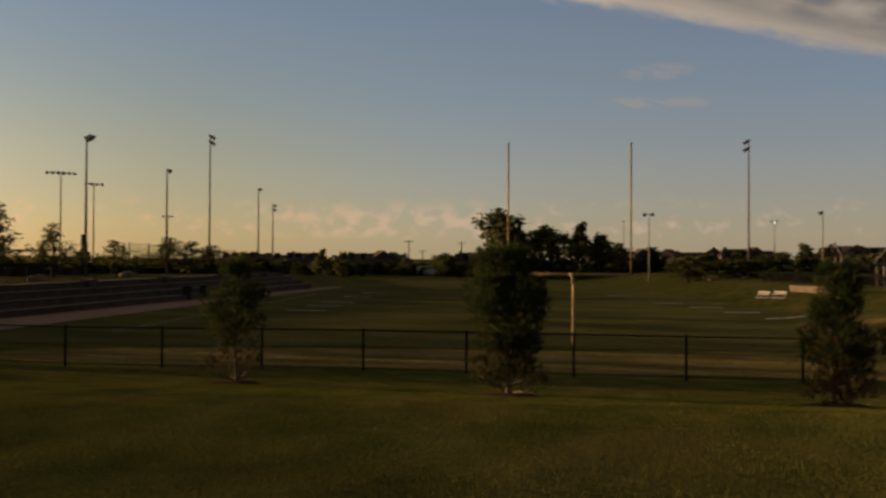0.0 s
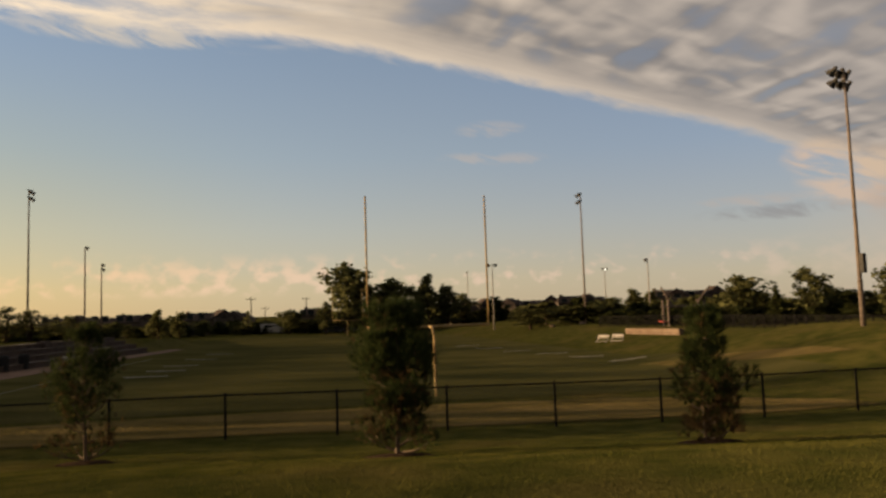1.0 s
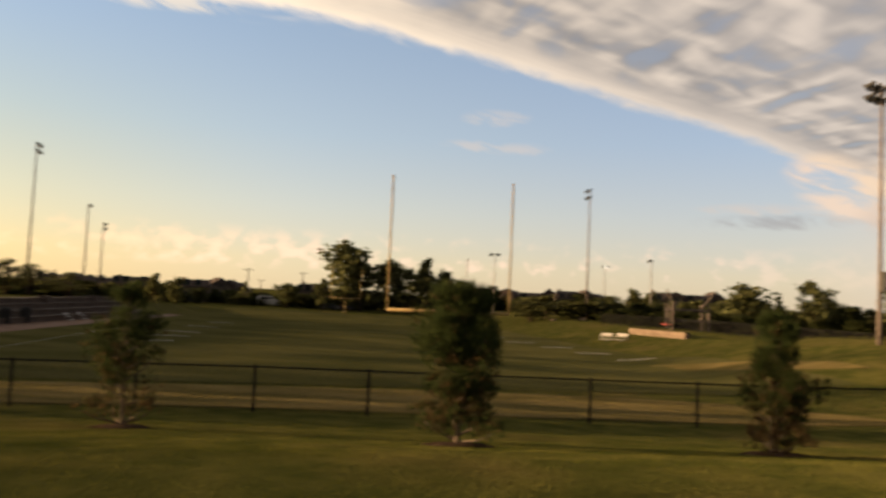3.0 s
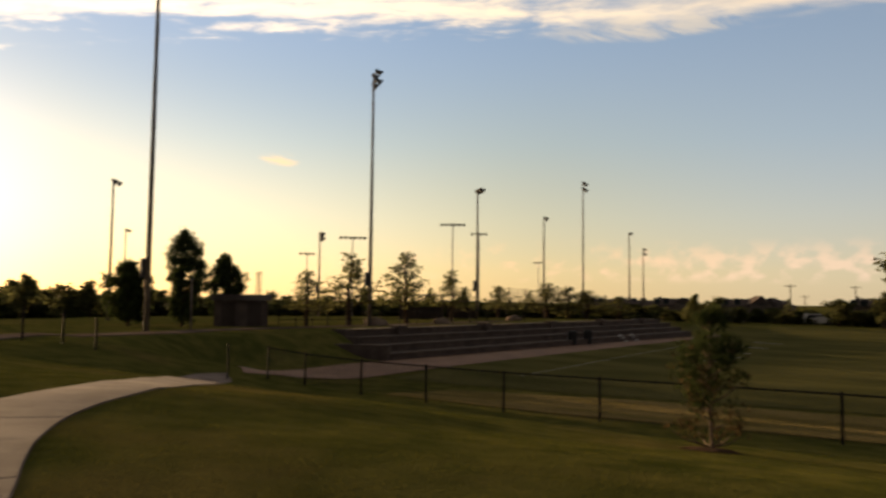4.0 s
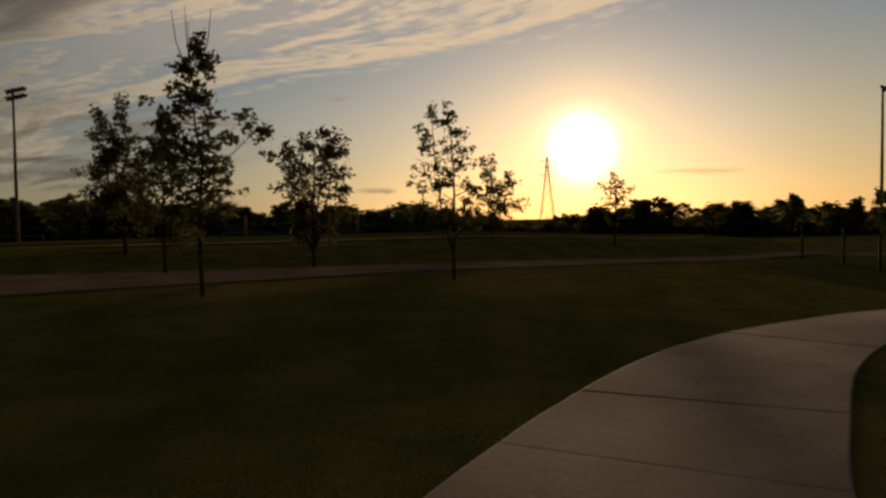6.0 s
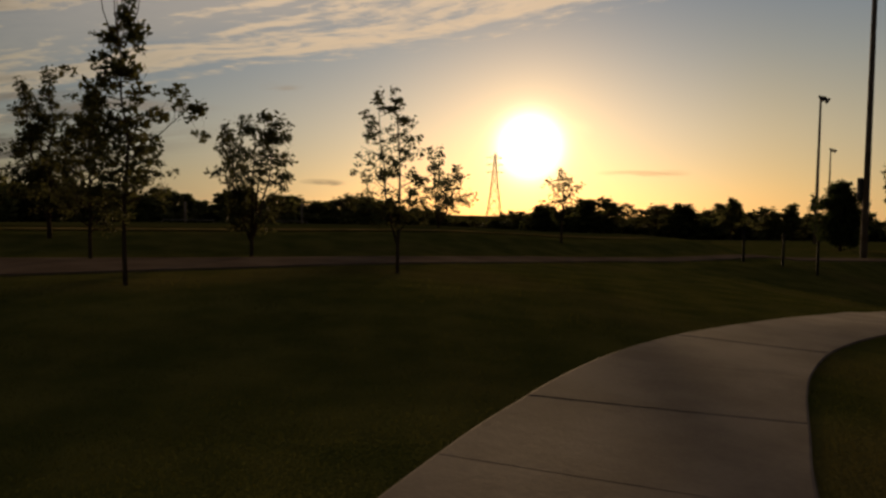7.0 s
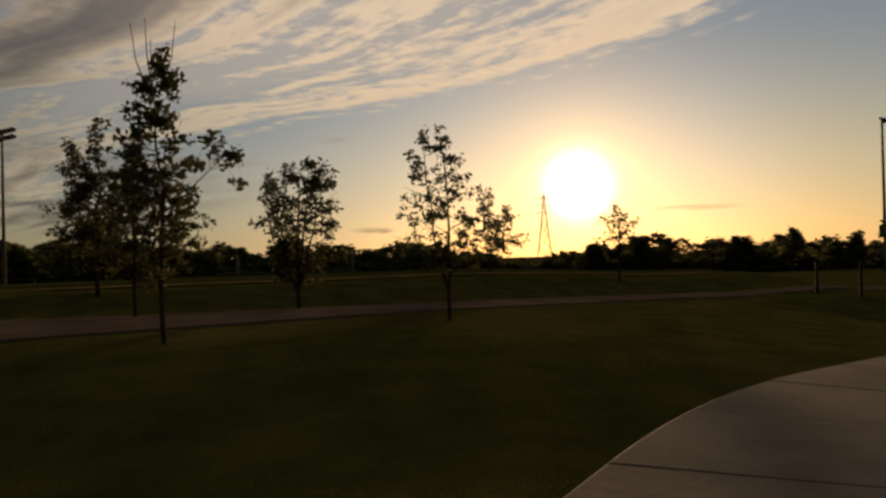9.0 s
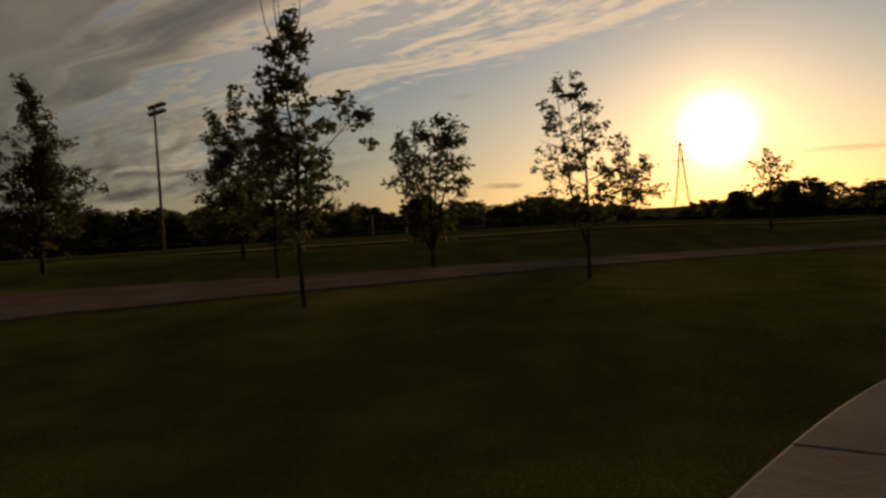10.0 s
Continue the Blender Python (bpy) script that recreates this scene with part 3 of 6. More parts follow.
def ribbon(name, left, right, mat, lift, across=5, along=1.0, thick=0.0):
    """A strip between two edges, laid on the ground; with a thickness it gets sides."""
    def dense(line):
        pts = [Vector((*p, 0)) for p in line]
        out = []
        for i in range(len(pts) - 1):
            a, b, c, d = pts[max(i - 1, 0)], pts[i], pts[i + 1], pts[min(i + 2, len(pts) - 1)]
            for k in range(steps[i]):
                t = k / steps[i]
                out.append(0.5 * (2 * b + (c - a) * t + (2 * a - 5 * b + 4 * c - d) * t * t + (3 * b - a - 3 * c + d) * t ** 3))
        return out + [pts[-1]]
    steps = [max(1, int((Vector(left[i + 1]) - Vector(left[i])).length / along)) for i in range(len(left) - 1)]
    L, Rr = dense(left), dense(right)
    verts, faces = [], []
    n = across + 1
    for a, b in zip(L, Rr):
        for k in range(n):
            p = a.lerp(b, k / across)
            verts.append((p.x, p.y, hz(p.x, p.y) + lift))
    for i in range(len(L) - 1):
        for k in range(across):
            q = i * n + k
            faces.append((q, q + 1, q + n + 1, q + n))
    if thick:
        base = len(verts)
        for i in range(len(L)):
            for k in (0, across):
                v = verts[i * n + k]
                verts.append((v[0], v[1], v[2] - thick))
        for i in range(len(L) - 1):
            faces.append((i * n, i * n + n, base + 2 * i + 2, base + 2 * i))
            faces.append((i * n + across, base + 2 * i + 1, base + 2 * i + 3, i * n + n + across))
    return mesh_of(name, verts, faces, mat, not thick)


# ---- ground ----
ground = tagged(new("ground", sheet("ground", spread(3200, 0.8, 48, 1.16), spread(3200, 0.8, 48, 1.16) + 12, GRASS)), "mown lawn sloping down to a sunken playing field", "ground", kind="structure")

# the playing field, a little darker than the lawn


def on_field(u, v):
    return (u * SIDE[0] + v * AXIS[0], u * SIDE[1] + v * AXIS[1])


field_edges = [on_field(-19.5, v) for v in (31, 50, 70, 90, 110, 130, 148)], [on_field(25.5, v) for v in (31, 50, 70, 90, 110, 130, 148)]
tagged(new("field_turf", ribbon("field_turf", *field_edges, TURF, 0.025, 30, 2.0)), "worn green turf of a football field", "field", kind="structure")
dry_edges = [(-20, 20.0), (-12, 20.6), (-4, 22.0), (4, 23.0), (11, 24.2), (15, 25.6)], [(-21, 25), (-13, 28.0), (-4, 30.0), (4, 31.2), (11, 31.0), (15, 29.0)]
tagged(new("dry_grass_strip", ribbon("dry_grass_strip", *dry_edges, DRY_AND_SUNLIT, 0.03, 8, 1.0)), "strip of dry brown grass behind the fence", "grass", kind="structure")
track_edges = [(-25.2, 17.5), (-26.4, 24.7), (-27.6, 32), (-29.6, 47), (-31.6, 62), (-33.6, 77), (-36, 95)], [(-29.5, 20), (-32.0, 27), (-32.6, 33), (-33.8, 47), (-35.0, 62), (-36.2, 77), (-38, 95)]
tagged(new("dirt_track", ribbon("dirt_track", *track_edges, TRACK, 0.035, 6, 1.5)), "reddish crushed-stone track beside the field", "track", kind="structure")

# sheet over the western ground, coloured darker for its backlit shade
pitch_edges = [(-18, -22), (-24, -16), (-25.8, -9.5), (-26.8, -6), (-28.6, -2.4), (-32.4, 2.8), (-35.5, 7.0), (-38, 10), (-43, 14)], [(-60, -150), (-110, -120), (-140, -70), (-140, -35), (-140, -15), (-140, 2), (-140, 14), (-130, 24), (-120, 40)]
tagged(new("sports_pitch", ribbon("sports_pitch", *pitch_edges, BACKLIT_PITCH, 0.03, 40, 2.0)), "wide playing pitch beyond the footpath, coloured dark as if backlit", "pitch", kind="structure")

patch_edges = [(11.5, 47.5), (14, 46.5), (17, 44.0), (19.5, 40.5)], [(12.8, 44.0), (15, 42.5), (17.5, 40.0), (20, 38.0)]
tagged(new("worn_patch", ribbon("worn_patch", *patch_edges, DRY_AND_SUNLIT, 0.03, 6, 1.0)), "dry worn patch of grass at the foot of the bank", "grass", kind="structure")

# ---- concrete paths ----


def curve_through(line, step):
    """Points along a smooth curve through the given ones."""
    pts = [Vector((*p, 0)) for p in line]
    out = []
    for i in range(len(pts) - 1):
        p, q, r, s = pts[max(i - 1, 0)], pts[i], pts[i + 1], pts[min(i + 2, len(pts) - 1)]
        n = max(2, int((r - q).length / step))
        for k in range(n):
            t = k / n
            out.append(0.5 * (2 * q + (r - p) * t + (2 * p - 5 * q + 4 * r - s) * t * t + (3 * q - p - 3 * r + s) * t ** 3))
    return out + [pts[-1]]


def resampled(line, n):
    d = np.concatenate([[0], np.cumsum([(b - a).length for a, b in zip(line, line[1:])])])
    at = np.linspace(0, d[-1], n)
    return np.stack([np.interp(at, d, [p[i] for p in line]) for i in (0, 1)], 1)


def slab_path(name, label, inner, outer, length, surface=None):
    surface = surface or CONCRETE
    """A footpath of separate concrete slabs with open joints over a darker bed."""
    pairs = [Vector((*p, 0)) for p in inner], [Vector((*p, 0)) for p in outer]

    def side_at(pts, t):
        i = min(int(t), len(pts) - 2)
        p, q, r, w = pts[max(i - 1, 0)], pts[i], pts[i + 1], pts[min(i + 2, len(pts) - 1)]
        t -= i
        return 0.5 * (2 * q + (r - p) * t + (2 * p - 5 * q + 4 * r - w) * t * t + (3 * q - p - 3 * r + w) * t ** 3)

    ts = np.linspace(0, len(inner) - 1, 400)
    fa, fb = [side_at(pairs[0], t) for t in ts], [side_at(pairs[1], t) for t in ts]
    mid = [(p + q) / 2 for p, q in zip(fa, fb)]
    d = np.concatenate([[0], np.cumsum([(q - p).length for p, q in zip(mid, mid[1:])])])
    n = int(d[-1] / length)
    even = np.interp(np.linspace(0, d[-1], n * 8 + 1), d, ts)
    A, B = (np.array([tuple(side_at(pts, t))[:2] for t in even]) for pts in pairs)
    ob = tagged(new(name), label, "path", kind="structure")
    rng = np.random.default_rng(len(inner))
    for k in range(n):
        v, f = [], []
        lift = 0.026 + rng.normal() * 0.001
        rows_at = [0.012, 0.05, 1, 2, 3, 4, 5, 6, 7, 7.95, 7.988]
        cols_at = [0, 0.008, 0.2, 0.4, 0.6, 0.8, 0.992, 1]
        nr, w = len(rows_at), len(cols_at)
        for i, r in enumerate(rows_at):
            pa = [np.interp(k * 8 + r, np.arange(len(A)), A[:, c]) for c in (0, 1)]
            pb = [np.interp(k * 8 + r, np.arange(len(B)), B[:, c]) for c in (0, 1)]
            for c, s in enumerate(cols_at):
                x, y = pa[0] + (pb[0] - pa[0]) * s, pa[1] + (pb[1] - pa[1]) * s
                v.append((x, y, hz(x, y) + lift - (0.004 if i in (0, nr - 1) or c in (0, w - 1) else 0)))
        for i in range(nr - 1):
            for c in range(w - 1):
                q = i * w + c
                f.append((q, q + 1, q + w + 1, q + w))
        rim = [c for c in range(w)] + [i * w + w - 1 for i in range(1, nr)] + [(nr - 1) * w + c for c in range(w - 2, -1, -1)] + [i * w for i in range(nr - 2, 0, -1)]
        o = len(v)
        v += [(v[r][0], v[r][1], v[r][2] - 0.12) for r in rim]
        f += [(rim[i], rim[(i + 1) % len(rim)], o + (i + 1) % len(rim), o + i) for i in range(len(rim))]
        part("slab", mesh_of("slab", v, f, surface, False), surface, ob)
    bed = ribbon("bed", [tuple(p) for p in A[::4]], [tuple(p) for p in B[::4]], CAP, 0.016, 4, 0.6)
    part("bed", bed, CAP, ob)


path_in = [(40, 2.3), (14, 2.2), (4, 2.0), (-2, 1.85), (-3.8, 2.0), (-5.3, 2.43), (-6.65, 3.0), (-7.75, 3.48), (-8.8, 4.02), (-10.0, 4.8), (-11.15, 5.85), (-12.7, 7.5), (-14.6, 9.2), (-17.6, 11.7), (-21.6, 14.3), (-22.9, 15.5)]
path_out = [(40, -0.6), (14, -0.6), (4, -0.6), (-2, -0.55), (-4.4, -0.15), (-6.1, 0.45), (-7.2, 0.98), (-8.25, 1.58), (-9.25, 2.28), (-10.3, 3.18), (-11.4, 4.22), (-12.8, 5.68), (-14.6, 7.4), (-17.6, 9.8), (-22.9, 13.7), (-24.9, 16.6)]
slab_path("path", "curved pale concrete footpath across the lawn", path_in, path_out, 1.68)
far_in = [(-4, -14), (-11.0, -9.2), (-12.3, -7.4), (-13.9, -5.6), (-16.0, -3.0), (-18.0, -0.7), (-20.4, 1.4), (-22.9, 3.5), (-25.4, 5.7), (-28.0, 9.3), (-31.0, 13.6), (-34.5, 18.0), (-37.5, 22.0), (-40.2, 27.5), (-41.5, 37), (-43.5, 60)]
far_out = [(-8, -17.8), (-15.2, -12.8), (-16.8, -8.8), (-17.8, -6.0), (-19.0, -3.4), (-20.3, -1.0), (-22.5, 1.2), (-24.7, 3.3), (-27.0, 5.8), (-29.5, 9.4), (-32.6, 13.0), (-36.0, 17.2), (-39.3, 21.0), (-42.2, 27), (-43.5, 37), (-45.5, 60)]
tagged(new("footpath", ribbon("footpath", far_in, far_out, FINES, 0.035, 6, 0.8, 0.1)), "wide brownish footpath beyond the lawn trees", "path", kind="structure")

# pale strip that paints the low sun's light along the bank's crest
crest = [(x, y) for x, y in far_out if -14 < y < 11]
tagged(new("worn_strip", ribbon("worn_strip", [(x - 6.6, y) for x, y in crest], [(x - 8.2, y) for x, y in crest], DRY_AND_SUNLIT, 0.045, 3, 0.8)), "narrow pale strip painted for the sunlit top of the bank", "grass", kind="structure")

# ---- trees ----


def tube(verts, faces, pts, radii, n=6):
    """A bent tapered limb through the points."""
    base = len(verts)
    for i, p in enumerate(pts):
        d = (pts[min(i + 1, len(pts) - 1)] - pts[max(i - 1, 0)]).normalized()
        s = d.orthogonal().normalized()
        w = d.cross(s)
        for k in range(n):
            a = 2 * math.pi * k / n
            verts.append(p + (s * math.cos(a) + w * math.sin(a)) * radii[i])
    for i in range(len(pts) - 1):
        for k in range(n):
            a, b = base + i * n + k, base + i * n + (k + 1) % n
            faces.append((a, b, b + n, a + n))
    faces.append(tuple(base + (len(pts) - 1) * n + k for k in range(n)))


def leaf_quads(rng, centres, sizes, per, radius, flat=0.7, long=1.7, droop=0.0):
    """Folded leaves scattered round the centres: vertices and faces."""
    c = np.repeat(np.asarray(centres, float), per, axis=0)
    s = np.repeat(np.asarray(sizes, float), per)
    n = len(c)
    off = rng.normal(size=(n, 3)) * np.array([1, 1, flat])
    off *= (radius * rng.random(n) ** 0.5 / np.maximum(np.linalg.norm(off, axis=1), 1e-6))[:, None]
    c = c + off * (s / s.mean())[:, None]
    a = rng.normal(size=(n, 3))
    a[:, 2] = a[:, 2] * 0.5 - droop
    a /= np.linalg.norm(a, axis=1)[:, None]
    b = np.cross(a, rng.normal(size=(n, 3)))
    b /= np.linalg.norm(b, axis=1)[:, None]
    k = s * rng.uniform(0.6, 1.3, n)
    a, b = a * (k * long / 2)[:, None], b * (k / 2)[:, None]
    v = np.stack([c - a, c + b * 0.9, c + a, c - b * 0.9], 1).reshape(-1, 3)
    f = np.arange(4 * n).reshape(-1, 4)
    return v, f


def tree(name, label, x, y, h, reach, bare, seed, leaf=0.09, clumps=5, per=26, puff=0.28, bark=BARK, foliage=LEAF, boughs=26, rise=0.75, top=0.25, trunk=0.075,
         bulge=0.35, lean=0.0, whips=0, group="", z=None, droop=0.0, category="tree", flat=0.6, limb=None, leaders=()):
    """A broadleaf tree: a tapered trunk, boughs with twigs, and leaves in clumps at their ends. bare: the trunk's clear height."""
    rng = np.random.default_rng(seed)
    ob = thing(name, label, category, x, y, z, group=group)
    tv, tf = [], []
    wob = rng.normal(size=(7, 2)) * 0.02 * h
    pts = [Vector((wob[i][0] * i / 6 + lean * (i / 6) ** 2, wob[i][1] * i / 6, h * 0.97 * i / 6)) for i in range(7)]
    tube(tv, tf, [Vector((0, 0, -0.15))] + pts, [trunk * 1.35] + [trunk * (1 - 0.88 * i / 6) for i in range(7)], 8)
    centres, sizes = [], []
    stems = [(pts, h * 0.97, 0.0)]
    for ox, oy, part_h in leaders:
        # a side leader that parts from the trunk low down and grows up beside it
        low_z = bare * 0.75
        foot_at = pts[0].lerp(pts[-1], low_z / (h * 0.97))
        sp = [foot_at + Vector((ox * (i / 6) ** 0.6, oy * (i / 6) ** 0.6, (h * part_h - low_z) * i / 6)) + Vector((*(rng.normal(size=2) * 0.03), 0)) * (i > 0) for i in range(7)]
        tube(tv, tf, sp, [trunk * 0.7 * (1 - 0.85 * i / 6) for i in range(7)], 6)
        stems.append((sp, h * part_h, low_z))
    for i in range(boughs):
        k = (i + rng.random()) / boughs
        line, tip_z, from_z = stems[i % len(stems)]
        zz = bare + (tip_z * 0.98 - bare) * k
        u = min(max((zz - from_z) / (tip_z - from_z), 0.0), 0.999) * 6
        start = line[int(u)].lerp(line[int(u) + 1], u - int(u))
        wide = reach * ((math.sin(math.pi * min(1, (k + 0.25) / (1.25)) ** (0.9 - bulge)) * (1 - top) + top * (1 - k)) * rng.uniform(0.55, 1.12))
        ang = i * 2.4 + rng.normal() * 0.5
        out = Vector((math.cos(ang), math.sin(ang), 0))
        up_ = rise * wide * rng.uniform(0.5, 1.2)
        if limb and i == int(boughs * 0.28):
            # one long bough of its own: its bearing, length and rise
            out = Vector((math.cos(radians(limb[0])), math.sin(radians(limb[0])), 0))
            wide, up_ = limb[1], limb[2]
        p = [start, start + out * wide * 0.4 + Vector((0, 0, up_ * 0.3)), start + out * wide * 0.75 + Vector((0, 0, up_ * 0.75)), start + out * wide + Vector((0, 0, up_))]
        r0 = trunk * 0.38 * (1 - 0.6 * k)
        tube(tv, tf, p, [r0, r0 * 0.7, r0 * 0.4, r0 * 0.15], 5)
        for c in range(clumps * 3 if limb and i == int(boughs * 0.28) else max(2, round(clumps * min(1.0, 0.3 + 0.85 * wide / reach)))):
            t = 0.35 + 0.65 * ((c % clumps) + rng.random()) / clumps
            q = p[0].lerp(p[1], t * 3) if t < 0.333 else (p[1].lerp(p[2], t * 3 - 1) if t < 0.667 else p[2].lerp(p[3], t * 3 - 2))
            e = q + Vector(rng.normal(size=3) * wide * 0.17)
            tube(tv, tf, [q, e], [r0 * 0.25, r0 * 0.08], 3)
            centres.append(e)
            sizes.append(leaf * rng.uniform(0.75, 1.25))
    for line, _, _ in stems:
        centres.append(line[-1])
        sizes.append(leaf)
    for i in range(whips):
        a = rng.random() * 6.28
        s = pts[-2] + Vector((math.cos(a), math.sin(a), 0)) * 0.05
        e = s + Vector((math.cos(a) * 0.25, math.sin(a) * 0.25, h * rng.uniform(0.16, 0.26)))
        tube(tv, tf, [s, s.lerp(e, 0.5) + Vector((math.cos(a) * 0.06, math.sin(a) * 0.06, 0)), e], [0.012, 0.008, 0.004], 4)
    part("trunk", mesh_of("trunk", tv, tf, bark, True), bark, ob)
    v, f = leaf_quads(rng, centres, sizes, per, puff, flat, droop=droop)
    part("crown", mesh_of("crown", v.tolist(), f.tolist(), foliage), foliage, ob)
    return ob


def pine(label, x, y, h, seed, profile, dry=0.25, lumps=40, side=None, bare=0.10, tuft=0.2, fill=330, whorls=7, thin=0.5):
    """A young pine: boughs that end in lumps of needle tufts, the lowest ones thin and dry. profile: the crown's radius from its foot to its top."""
    rng = np.random.default_rng(seed)
    ob = thing("pine_tree", label, "tree", x, y, group="young pines along the fence")
    tv, tf = [], []
    pts = [Vector((rng.normal() * 0.035, rng.normal() * 0.035, h * 0.95 * i / 6)) for i in range(7)]
    tube(tv, tf, [Vector((0, 0, -0.1))] + pts, [0.055] + [0.042 * (1 - 0.85 * i / 6) for i in range(7)], 8)
    green, brown = [], []
    for i in range(lumps):
        k = bare + (1 - bare) * (int((i + 0.5) / lumps * whorls) + 0.5 + rng.normal() * 0.22) / whorls
        k = min(max(k, bare), 0.97)
        a = i * 2.4 + rng.normal() * 0.5
        wide = float(np.interp(k, np.linspace(0, 1, len(profile)), profile))
        size = tuft * rng.uniform(0.6, 1.45) * (0.7 + 0.4 * wide / max(profile))
        d = max(0.02, wide * rng.uniform(0.55, 1.15) - size * 0.5)
        if side and i == int(side[1] * lumps):
            a, d, size = side[0], side[2], tuft * 0.95
        o = Vector((math.cos(a), math.sin(a), 0))
        c = Vector((0, 0, k * h * 0.92)) + o * d
        s = Vector((0, 0, max(0.08, k * h * 0.92 - d * 0.7)))
        tube(tv, tf, [s, s.lerp(c, 0.6) - Vector((0, 0, 0.06)), c], [0.02, 0.014, 0.006], 5)
        lean_ = (o * 0.35 + Vector((0, 0, 1))).normalized()
        for _ in range(int(fill * size * (thin if k < 0.36 else 1.0))):
            # a flame-shaped lump: wide at its foot, drawn out to the tip
            v_ = rng.random() ** 0.8
            r_ = size * (0.25 + 0.75 * math.sin(math.pi * (0.22 + 0.72 * v_))) * rng.random() ** 0.5
            g_ = rng.random() * 6.283
            w = lean_ * size * (2.1 * v_ - 0.9) + Vector((math.cos(g_) * r_, math.sin(g_) * r_, 0))
            q = c + w - o * d * 0.5 * rng.random() ** 2.5
            (brown if rng.random() < dry * max(0.05, 1.6 - 2.4 * k) else green).append((q, (o * 0.3 + Vector((math.cos(g_), math.sin(g_), 0)) * 0.5 + Vector((0, 0, 0.8))).normalized()))
    part("trunk", mesh_of("trunk", tv, tf, SUNLIT_PINEBARK, True), SUNLIT_PINEBARK, ob)
    for name, lot, mat in (("needles", green, NEEDLE), ("dry_needles", brown, RUST)):
        m = 15
        c = np.repeat(np.array([tuple(q) for q, _ in lot]), m, axis=0)
        ax = np.repeat(np.array([tuple(w) for _, w in lot]), m, axis=0)
        d = ax + rng.normal(size=ax.shape) * 0.45
        d /= np.linalg.norm(d, axis=1)[:, None]
        s = np.cross(d, rng.normal(size=d.shape))
        s *= 0.0055 / np.linalg.norm(s, axis=1)[:, None]
        L = rng.uniform(0.09, 0.19, (len(c), 1))
        v = np.stack([c - s, c + s, c + d * L], 1).reshape(-1, 3)
        part(name, mesh_of(name, v.tolist(), np.arange(len(v)).reshape(-1, 3).tolist(), mat), mat, ob)
    return ob


# a dark ring that paints the shadow round a tree's foot
def foot_shade_ring(x, y, r, seed):
    rng = np.random.default_rng(seed)
    n = 18
    v = [(x, y, hz(x, y) + 0.07)]
    for ring in (0.6, 1.0):
        for i in range(n):
            a = 2 * math.pi * i / n
            d = r * ring * rng.uniform(0.88, 1.1)
            v.append((x + d * math.cos(a), y + d * math.sin(a), hz(x + d * math.cos(a), y + d * math.sin(a)) + (0.06 if ring < 1 else 0.01)))
    f = [(0, 1 + i, 1 + (i + 1) % n) for i in range(n)] + [(1 + i, 1 + n + i, 1 + n + (i + 1) % n, 1 + (i + 1) % n) for i in range(n)]
    tagged(new("mulch_bed", mesh_of("mulch_bed", v, f, MULCH_AND_SHADE, True)), "dark round ring painted for the shadow at a young tree's foot", "mulch", "mulch rings", "structure")


pine("slender young pine with brownish lower needles", -6.03, 15.6, 3.0, 3, (0.74, 0.80, 0.74, 0.66, 0.70, 0.72, 0.56, 0.44, 0.18), 0.60, 36, tuft=0.21, fill=190, whorls=6, thin=0.45)
pine("dense dark young pine with a bare lower stem", 0.70, 13.45, 2.72, 5, (0.54, 0.70, 0.62, 0.54, 0.60, 0.68, 0.74, 0.70, 0.42), 0.34, 42, tuft=0.24, fill=320, whorls=5, thin=0.6)
pine("young pine with brown lower needles and one side bough", 6.24, 14.45, 2.42, 8, (0.50, 0.68, 0.58, 0.52, 0.58, 0.54, 0.44, 0.42, 0.20), 0.62, 34, side=(0.1, 0.56, 0.80), tuft=0.22, fill=230, bare=0.04, whorls=5, thin=0.7)
for i, (x, y) in enumerate(((-6.03, 15.6), (0.70, 13.45), (6.24, 14.45))):
    foot_shade_ring(x, y, 0.62, 40 + i)
lawn = "young trees beside the footpath"
tree("young_locust_tree", "tall thin young tree with layered sparse foliage and bare top twigs", -12.1, -4.3, 4.2, 1.0, 1.1, 27, 0.056, 5, 20, 0.12, boughs=50, rise=0.45, trunk=0.038, whips=4, group=lawn, bulge=-0.6, flat=0.5, top=0.6, limb=(80, 1.2, 0.75))
tree("young_locust_tree", "young tree with open airy foliage on the lawn", -15.4, -0.65, 3.5, 1.12, 0.75, 33, 0.056, 5, 14, 0.125, boughs=42, rise=0.55, trunk=0.036, group=lawn, bulge=-1.5, flat=0.5, top=0.8, leaders=((-0.15, -0.42, 0.97),))
tree("young_tree", "young tree with upright foliage beside the footpath", -17.0, -7.25, 3.75, 1.1, 0.5, 47, 0.06, 5, 26, 0.18, boughs=46, trunk=0.045, group=lawn)
tree("young_tree", "broad young tree with open spreading foliage", -19.0, -4.4, 3.35, 1.08, 0.5, 52, 0.062, 5, 24, 0.18, boughs=52, rise=0.8, trunk=0.05, group=lawn, bulge=-0.9, top=0.4, leaders=((-0.1, -0.6, 0.93), (0.1, 0.6, 0.98), (-0.2, 0.25, 1.0)))
tree("young_tree", "upright dense tree with twin leading stems", -20.5, -10.05, 4.4, 1.15, 0.4, 61, 0.064, 5, 30, 0.19, boughs=68, rise=0.9, trunk=0.065, group=lawn, top=0.4, leaders=((0.0, -0.65, 0.9), (0.15, -0.2, 0.8)))
tree("young_tree", "tall pyramidal dense young tree beside the footpath", -17.7, -13.9, 4.9, 1.6, 0.4, 67, 0.064, 5, 34, 0.2, boughs=84, rise=0.7, trunk=0.065, group=lawn, top=0.8, bulge=0.1, leaders=((0.3, 0.5, 0.62),))
